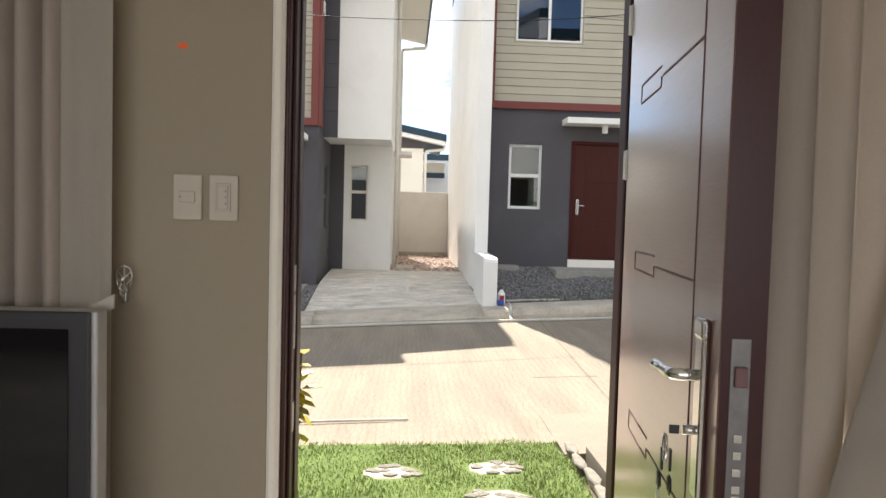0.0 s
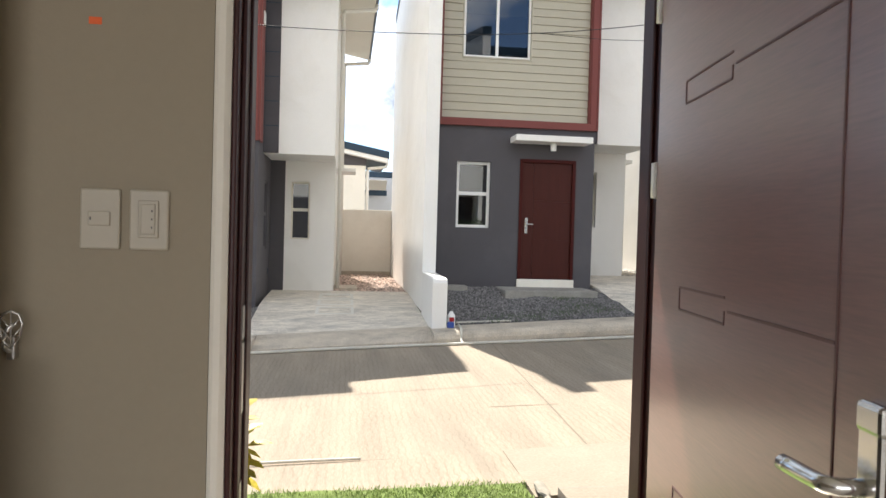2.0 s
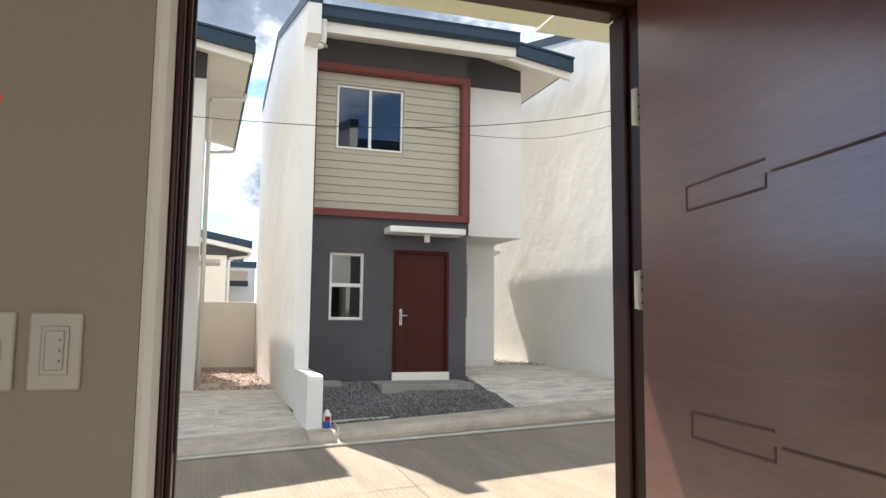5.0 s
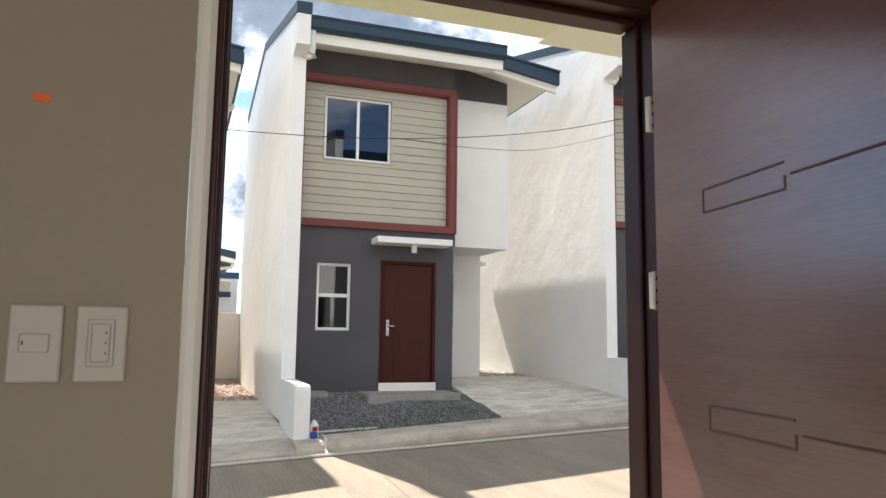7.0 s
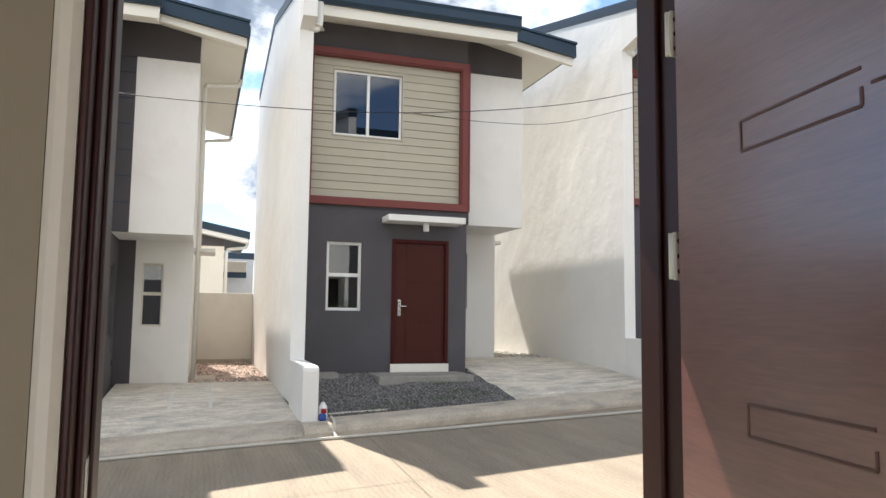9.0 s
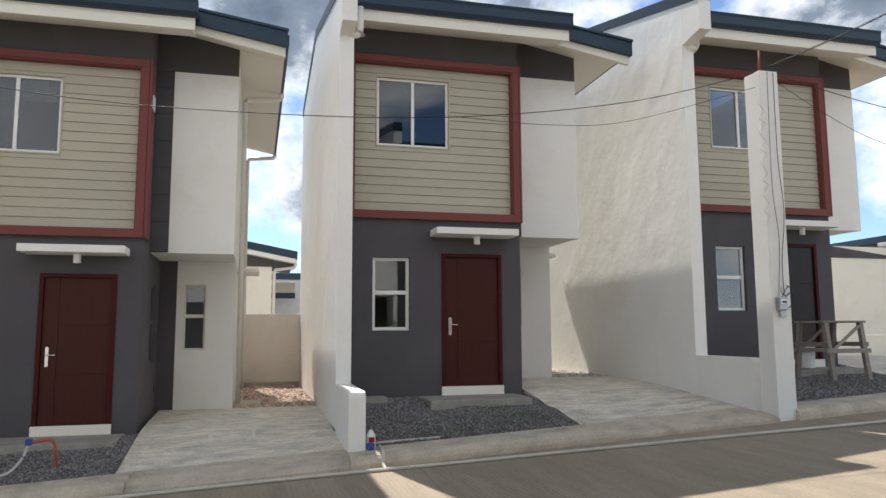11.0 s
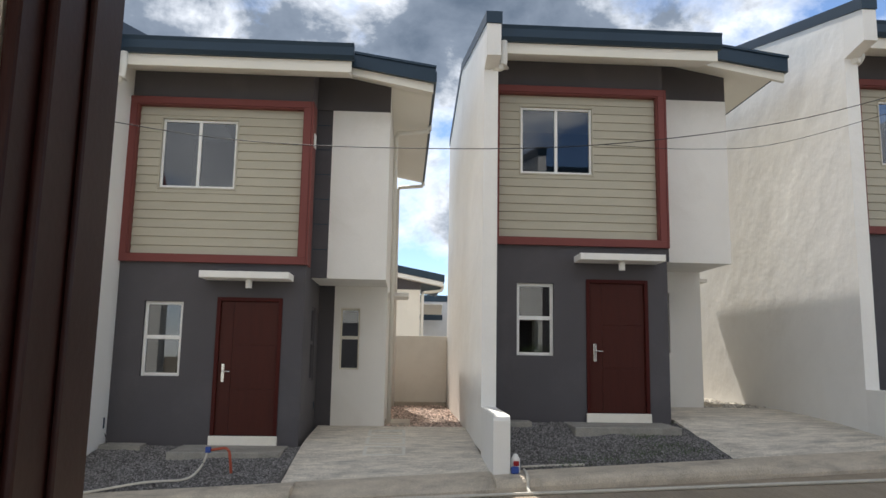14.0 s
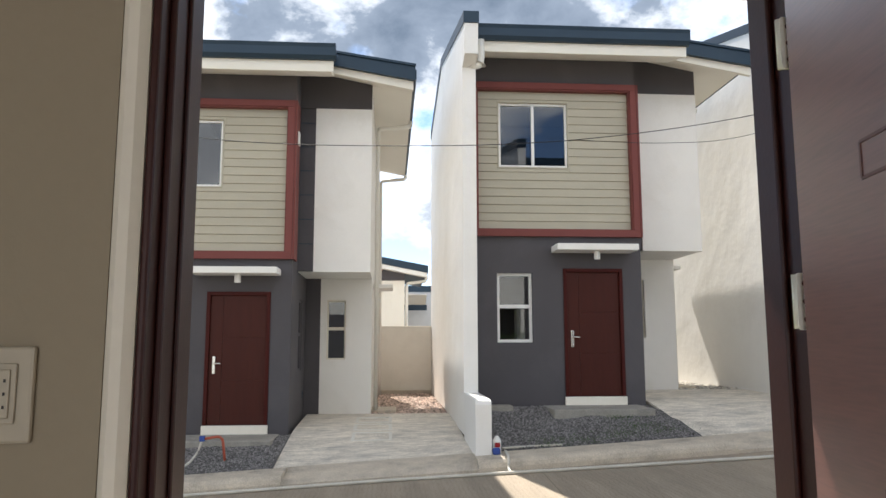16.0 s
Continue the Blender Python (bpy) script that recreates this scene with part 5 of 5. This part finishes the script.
# road joints
JOINT = material("joint_filler", (0.245, 0.205, 0.155), 0.9, vary=0.2, bump=0.0)
joints = empty("road_joints", (0, 0, 0), "dark filled joints in the concrete road", "joint", kind="structure")
for xa, ya, xb, yb in ((-4.0, 5.6, -4.1, 10.4), (7.9, 5.6, 7.8, 10.4), (0.45, 5.61, 1.42, 5.53), (2.07, 5.6, 2.30, 10.3), (1.60, 6.86, 2.22, 6.80), (-2.2, 6.95, -1.2, 6.9)):
    bm = bmesh.new()
    n = max(1, int(abs(xb - xa) / 0.5))
    prev = None
    d = (Vector((xb, yb)) - Vector((xa, ya))).normalized()
    for k in range(n + 1):
        t = k / n
        x, y = xa + (xb - xa) * t, ya + (yb - ya) * t
        pair = [bm.verts.new((x - d.y * s, y + d.x * s, road_z(x - d.y * s) + 0.004)) for s in (-0.006, 0.006)]
        if prev:
            bm.faces.new((prev[0], pair[0], pair[1], prev[1]))
        prev = pair
    part("joint", bm, JOINT, joints)

# tap with hose by the first house, bottle and bag by the low wall
tz = yard_z(-1.95, 11.3, 0)
tap = empty("standpipe", (-1.85, 11.5, tz), "orange-red standpipe with a blue tap in the gravel", "standpipe")
bm = bmesh.new()
tube(bm, round_off([(0.06, 0, -0.1), (0.0, 0, 0.36), (-0.05, 0, 0.40), (-0.24, 0, 0.37)], 0.04), 0.018, 10)
part("pipe", bm, PIPE_RED, tap)
part("valve", boxes((-0.31, -0.24, -0.03, 0.03, 0.335, 0.41), bevel=0.01), BLUE, tap, "blue plastic valve")
wire([(-2.13, 11.5, tz + 0.34), (-2.2, 11.45, tz + 0.15), (-2.35, 11.3, tz + 0.03), (-2.8, 11.1, tz + 0.02), (-3.6, 10.9, road_z(-3.6) + 0.18), (-4.6, 10.7, road_z(-4.6) + 0.19)], 0.016,
     "pale hose running from the standpipe over the gravel", "hoses", mat=HOSE, name="hose", category="hose")
jug = empty("water_jug", (1.83, 10.88, road_z(1.83) + 0.16), "small white plastic jug with a blue cap and red label", "jug")
bm = bmesh.new()
bmesh.ops.create_cone(bm, cap_ends=True, segments=14, radius1=0.06, radius2=0.055, depth=0.17, matrix=Matrix.Translation((0, 0, 0.085)))
bmesh.ops.create_cone(bm, cap_ends=True, segments=14, radius1=0.055, radius2=0.02, depth=0.06, matrix=Matrix.Translation((0, 0, 0.2)))
part("body", bm, VINYL, jug)
part("label", boxes((-0.035, 0.035, -0.066, -0.060, 0.09, 0.15), bevel=0.002), SCARLET, jug, "red label")
part("valve_cap", boxes((-0.07, 0.03, -0.12, -0.065, 0.0, 0.09), bevel=0.02), BLUE, jug, "blue plastic valve")

# sprigs of weed in the middle house's gravel
WEED = material("dull_green_weed", (0.06, 0.10, 0.03), 0.8, vary=0.4, scale=8.0, bump=0.0)
rnd = random.Random(5)
verts, faces = [], []
for _ in range(750):
    cx, cy = rnd.choice(((2.6, 11.15), (3.2, 11.15), (3.6, 11.3), (4.0, 11.6), (4.25, 11.35), (3.9, 12.1)))
    x, y = cx + rnd.gauss(0, 0.22), max(11.06, cy + rnd.gauss(0, 0.09))
    a, hg = rnd.uniform(0, 6.3), rnd.uniform(0.012, 0.04)
    t = min(max((y - 11.02) / 2.05, 0.0), 1.0) ** 0.6
    z = (road_z(x) + 0.14) * (1 - t) + 0.65 * t
    n = len(verts)
    verts += [(x - 0.004, y, z), (x + 0.004, y, z), (x + 0.03 * math.cos(a), y + 0.03 * math.sin(a), z + hg)]
    faces.append((n, n + 1, n + 2))
me = bpy.data.meshes.new("weeds")
me.from_pydata(verts, [], faces)
me.materials.append(WEED)
tagged(new("weeds", me), "sparse green weeds in the gravel bed", "weeds", kind="stuff")

# far houses seen through the gaps
def far_house(x, y, z, w, d, hgt, drop, wall_mat, label):
    f = empty("far_house", (x, y, z), label, "house", "far houses")
    part("wall", boxes((-w, 0, 0, d, -1.5, hgt)), wall_mat, f)
    bm = bmesh.new()
    prism(bm, [(-w, hgt - 0.35), (0, hgt - 0.35), (0, hgt + 0.02), (-w * 0.5, hgt + 0.02 + drop * w * 0.5), (-w, hgt + 0.02)], "y", -0.03, -0.002)
    part("gable_band", bm, GREY, f)
    bm = bmesh.new()
    prism(bm, [(-w * 0.5, hgt + drop * w * 0.5 + 0.32), (0.85, hgt - drop * 0.85 + 0.32), (0.85, hgt - drop * 0.85 + 0.06), (-w * 0.5, hgt + drop * w * 0.5 + 0.06)], "y", -0.5, d + 0.3)
    part("roof", bm, SLATE, f, "dark metal roof")
    bm = bmesh.new()
    prism(bm, [(-w * 0.5, hgt + drop * w * 0.5 + 0.056), (0.80, hgt - drop * 0.80 + 0.056), (0.80, hgt - drop * 0.80 - 0.10), (-w * 0.5, hgt + drop * w * 0.5 - 0.10)], "y", -0.46, -0.04)
    part("fascia", bm, WHITE, f, "white fascia")
    bm = bmesh.new()
    tube(bm, round_off([(0.82, 0.2, hgt - 0.12), (0.82, 0.2, hgt - 0.35), (0.08, 0.1, hgt - 0.45), (0.08, 0.1, -1.0)], 0.1), 0.06, 8)
    part("downpipe", bm, PVC, f)
    return f


far_house(0.95, 28.0, 0.6, 6.0, 6.0, 3.75, 0.19, CREAM, "cream far house with a dark sloping roof behind the yard wall")
fh = empty("far_house", (1.35, 36.0, 0.6), "grey far house with a flat dark parapet", "house", "far houses")
part("wall", boxes((-3.0, 1.15, 0, 5, -1.5, 3.55)), ZINC, fh, "pale grey wall")
part("parapet", boxes((-3.05, 1.2, -0.05, 5, 3.552, 3.85)), SLATE, fh)
bm = bmesh.new()
prism(bm, [(-1.6, 3.35), (0.0, 2.75), (0.0, 2.70), (-1.6, 3.30)], "x", -1.0, 0.75)
part("awning", bm, VINYL, fh, "white corrugated awning")
part("awning_fascia", boxes((-1.0, 0.75, -1.66, -1.602, 2.6, 2.85)), SLATE, fh)
far_house(22.0, 20.0, 1.2, 5.0, 8.0, 3.0, -0.12, CREAM, "cream far house with a dark roof beyond the row")
far_house(28.0, 26.0, 1.2, 6.0, 8.0, 3.4, 0.19, CREAM, "cream far house with a dark roof far along the row")
gate = empty("boundary_wall", (13.5, 16.5, 1.0), "low cream wall beyond the last house", "wall", kind="structure")
part("wall_body", boxes((0, 14, 0, 0.15, -1.0, 0.55), bevel=0.01), CREAM, gate)

# corrugated hoarding, rubble and site clutter beside the first house
hoard = empty("hoarding", (-15.5, 15.8, -0.6), "tall hoarding of weathered corrugated sheets round a building site", "hoarding")
rnd = random.Random(12)
x = 0.0
while x < 10.4:
    w = 0.76 if 6.5 < x < 7.2 else 0.95
    if 7.1 < x < 7.2:
        x = 7.34
    top = 3.86 - 0.022 * x + rnd.uniform(-0.03, 0.03) + (0.05 if x > 7.2 else 0.1)
    n = 38
    yb = rnd.uniform(-0.03, 0.03)
    bm = bmesh.new()
    rows = []
    for k in range(n + 1):
        u, v = x + w * k / n, yb + (0.016 if k % 2 else -0.016)
        zt = top + 0.025 * noise.noise((u * 6, 3.0, 1.0)) + (0.012 if k % 3 == 0 else 0)
        rows.append([bm.verts.new((u, v, 0.0)), bm.verts.new((u, v, zt)), bm.verts.new((u, v + 0.008, 0.0)), bm.verts.new((u, v + 0.008, zt))])
    for a, b in zip(rows, rows[1:]):
        bm.faces.new((a[0], b[0], b[1], a[1])), bm.faces.new((b[2], a[2], a[3], b[3])), bm.faces.new((a[1], b[1], b[3], a[3]))
    part("sheet", bm, RUST, hoard)
    x += w - 0.02
# bar cage in the gap between two sheets
cage = part("cage_backing", boxes((7.06, 7.36, 0.02, 0.04, 0.0, 3.42)), RUST, hoard)
for u in (7.10, 7.19, 7.30):
    bm = bmesh.new()
    tube(bm, [(u, -0.03, 0.0), (u + 0.01, -0.035, 1.7), (u, -0.03, 3.45)], 0.009, 6)
    part("bar", bm, PIPE_BROWN, hoard, "rusty upright bar")
for k in range(21):
    bm = bmesh.new()
    z = 0.15 + 0.155 * k + rnd.uniform(-0.02, 0.02)
    tube(bm, [(7.06, -0.05, z), (7.34, -0.05, z + rnd.uniform(-0.03, 0.03))], 0.007, 5)
    part("tie_bar", bm, PIPE_BROWN, hoard)
part("opening_panel", boxes((7.38, 7.92, -0.06, -0.035, 1.50, 2.86), bevel=0.004), KERB, hoard, "pale grey panel")
bm = bmesh.new()
tube(bm, [(5.0, -0.40, 1.0), (7.1, -0.40, 1.38), (8.50, -0.40, 1.58)], 0.035, 8)
part("rail", bm, TIMBER, hoard, "pale timber rail")
for xa, za, xb, zb, yb in ((8.0, 1.49, 8.5, 0.72, -0.8), (6.9, 1.40, 6.4, 0.5, -0.9), (5.2, 1.04, 5.0, 0.4, -0.8)):
    bm = bmesh.new()
    tube(bm, [(xa, -0.41, za), (xb, yb, zb - 0.25)], 0.03, 8)
    part("brace", bm, TIMBER, hoard)
for u in (9.55, 10.25):
    part("prop", boxes((u, u + 0.05, -0.1, -0.04, 0.0, 3.3), bevel=0.004), TIMBER, hoard)
torn = bmesh.new()
prism(torn, [(7.45, 3.30), (7.62, 3.34), (7.76, 3.72), (7.70, 3.78), (7.52, 3.66)], "y", -0.05, -0.042)
part("torn_sheet", torn, ZINC, hoard, "torn bent sheet corner")
bm = bmesh.new()
prism(bm, [(-8.22, 0.84), (-7.98, 0.87), (-8.06, 1.02), (-8.24, 1.30)], "y", 15.36, 15.40)
single("wood_offcut", bm, TIMBER, "wedge-shaped timber offcut standing on the rail", "timber")


def hanging_cloth(name, x, y, z, w, hgt, mat, label, taper):
    """Cloth hung from one corner: wide at one end, gathered at the other."""
    bm = bmesh.new()
    grid = [[bm.verts.new((x + w * (i / 10 - 0.5) * (1 - taper * (1 - k / 8) if taper > 0 else 1 + taper * k / 8), y + 0.03 * math.sin(i * 1.4 + k * 0.3), z - hgt * k / 8 - 0.12 * hgt * math.sin(i * 0.9) * k / 8)) for k in range(9)] for i in range(11)]
    for i in range(10):
        for k in range(8):
            bm.faces.new((grid[i][k], grid[i + 1][k], grid[i + 1][k + 1], grid[i][k + 1]))
    bmesh.ops.solidify(bm, geom=bm.faces[:], thickness=0.006)
    return single(name, bm, mat, label, "cloth", "site cloths", smooth=True)


hanging_cloth("blue_cloth", -7.08, 15.33, 1.50, 0.35, 0.60, BLUE, "blue cloth hanging over the hoarding rail", -0.4)
hanging_cloth("red_cloth", -7.76, 15.62, 1.93, 0.26, 0.92, SCARLET, "red cloth hanging against the hoarding", 0.75)
for k, (u, z, r, m) in enumerate(((-7.86, 0.93, 0.09, BLACK), (-7.70, 0.95, 0.11, TIMBER), (-7.56, 0.93, 0.08, BLACK), (-7.74, 0.74, 0.045, KERB))):
    bm = blob(r, 0.06, r * (0.6 if k < 3 else 1.3), 80 + k)
    bmesh.ops.translate(bm, verts=bm.verts[:], vec=(u, 15.33, z))
    single("hung_bag", bm, m, "white plastic bag hanging from the rail" if k == 3 else "dark bundle of gear hung on the rail", "bag", "bags on the rail", smooth=True)


def heap(name, xa, xb, ya, yb, count, seed, h, base, mat, size, label):
    """Loose broken pieces piled to a rounded heap."""
    rnd = random.Random(seed)
    verts, faces = [], []
    for _ in range(count):
        x, y = rnd.uniform(xa, xb), rnd.uniform(ya, yb)
        u, v = (x - xa) / (xb - xa) * 2 - 1, (y - ya) / (yb - ya) * 2 - 1
        z = base + h * max(0, 1 - u * u) * max(0, 1 - v * v) + rnd.uniform(-0.05, 0.06)
        m = Euler((rnd.uniform(-0.9, 0.9), rnd.uniform(-0.9, 0.9), rnd.uniform(0, 6.3))).to_matrix()
        s = Vector((rnd.uniform(0.04, 0.15), rnd.uniform(0.03, 0.09), rnd.uniform(0.008, 0.05))) * size
        if rnd.random() < 0.12:
            s = Vector((rnd.uniform(0.2, 0.4), 0.02, 0.012)) * size
        n = len(verts)
        for c in ((-1, -1, -1), (1, -1, -1), (1, 1, -1), (-1, 1, -1), (-1, -1, 1), (1, -1, 1), (1, 1, 1), (-1, 1, 1)):
            p = m @ Vector((c[0] * s.x * rnd.uniform(0.5, 1.15), c[1] * s.y * rnd.uniform(0.5, 1.15), c[2] * s.z * rnd.uniform(0.6, 1.1)))
            verts.append((x + p.x, y + p.y, z + p.z))
        faces += [tuple(n + q for q in f) for f in ((0, 3, 2, 1), (4, 5, 6, 7), (0, 1, 5, 4), (1, 2, 6, 5), (2, 3, 7, 6), (3, 0, 4, 7))]
    me = bpy.data.meshes.new("rubble")
    me.from_pydata(verts, [], faces)
    me.materials.append(mat)
    return tagged(new(name, me), label, "rubble", kind="stuff")


heap("rubble_heap", -6.4, -4.42, 11.5, 13.6, 900, 4, 1.0, -0.35, RUBBLE, 1.0, "heap of pale building rubble and broken boards")
heap("rubble_heap", -6.4, -4.42, 11.5, 13.5, 90, 5, 1.02, -0.33, PINK_SCRAP, 1.1, "pinkish sacks and scraps among the rubble")
heap("rubble_heap", -9.5, -4.5, 12.0, 15.2, 420, 6, 0.25, -0.42, GREY_SCRAP, 1.0, "grey debris strewn over the building yard")
heap("rubble_heap", -5.7, -4.32, 12.1, 14.4, 520, 9, 0.95, -0.2, RUBBLE, 1.15, "heap of pale broken boards and rubble beside the firewall")
for k, (x, y, z, tilt, a, ln) in enumerate(((-4.85, 12.75, 0.80, -32, 20, 0.60), (-4.8, 12.4, 0.56, -22, 50, 0.75), (-5.3, 12.3, 0.55, -12, -30, 0.6), (-6.1, 12.3, 0.08, -4, 15, 0.9))):
    bd = single("loose_board", boxes((-ln / 2, ln / 2, -0.12, 0.12, -0.009, 0.009), bevel=0.003), RUBBLE, "pale board lying on the rubble heap", "board", "loose boards")
    bd.matrix_basis = pose(x, y, z, 25, tilt, a)

# rough timber trestle before the last house
bz = LOTS[2][1] - 0.16
tr = empty("timber_trestle", (9.12, 11.5, bz), "rough weathered timber trestle standing on the gravel", "trestle")
for k in range(5):
    part("top_board", boxes((0.0, 0.84, 0.02 + 0.13 * k, 0.14 + 0.13 * k, 0.80, 0.83), bevel=0.004), TIMBER, tr)
for xx in (0.05, 0.72):
    for yy, s in ((0.03, -1), (0.58, 1)):
        bm = bmesh.new()
        prism(bm, [(yy + 0.12 * s, -0.1), (yy + 0.07 + 0.12 * s, -0.1), (yy + 0.07, 0.799), (yy, 0.799)], "x", xx, xx + 0.07)
        part("leg", bm, TIMBER, tr)
for yy in (-0.05, 0.66):
    part("stretcher", boxes((0.0, 0.84, yy, yy + 0.025, 0.32, 0.39), bevel=0.003), TIMBER, tr)
    bm = bmesh.new()
    prism(bm, [(0.1, 0.36), (0.18, 0.36), (0.72, 0.76), (0.64, 0.76)], "y", yy + 0.03, yy + 0.05)
    part("brace", bm, TIMBER, tr)
part("end_brace", boxes((0.02, 0.05, -0.03, 0.68, 0.42, 0.49), bevel=0.003), TIMBER, tr)
part("end_brace", boxes((0.79, 0.82, -0.03, 0.68, 0.42, 0.49), bevel=0.003), TIMBER, tr)
bucket = empty("paint_pail", (9.62, 12.5, bz + 0.04), "white plastic paint pail before the dark door", "pail")
bm = bmesh.new()
bmesh.ops.create_cone(bm, cap_ends=True, segments=20, radius1=0.13, radius2=0.15, depth=0.36, matrix=Matrix.Translation((0, 0, 0.18)))
part("body", bm, VINYL, bucket)
bm = bmesh.new()
tube(bm, [(0.15 * math.cos(a * 0.349), -0.02 - 0.1 * math.sin(a * 0.349), 0.34 - 0.05 * math.sin(a * 0.349)) for a in range(10)], 0.004, 6)
part("handle", bm, STEEL, bucket)
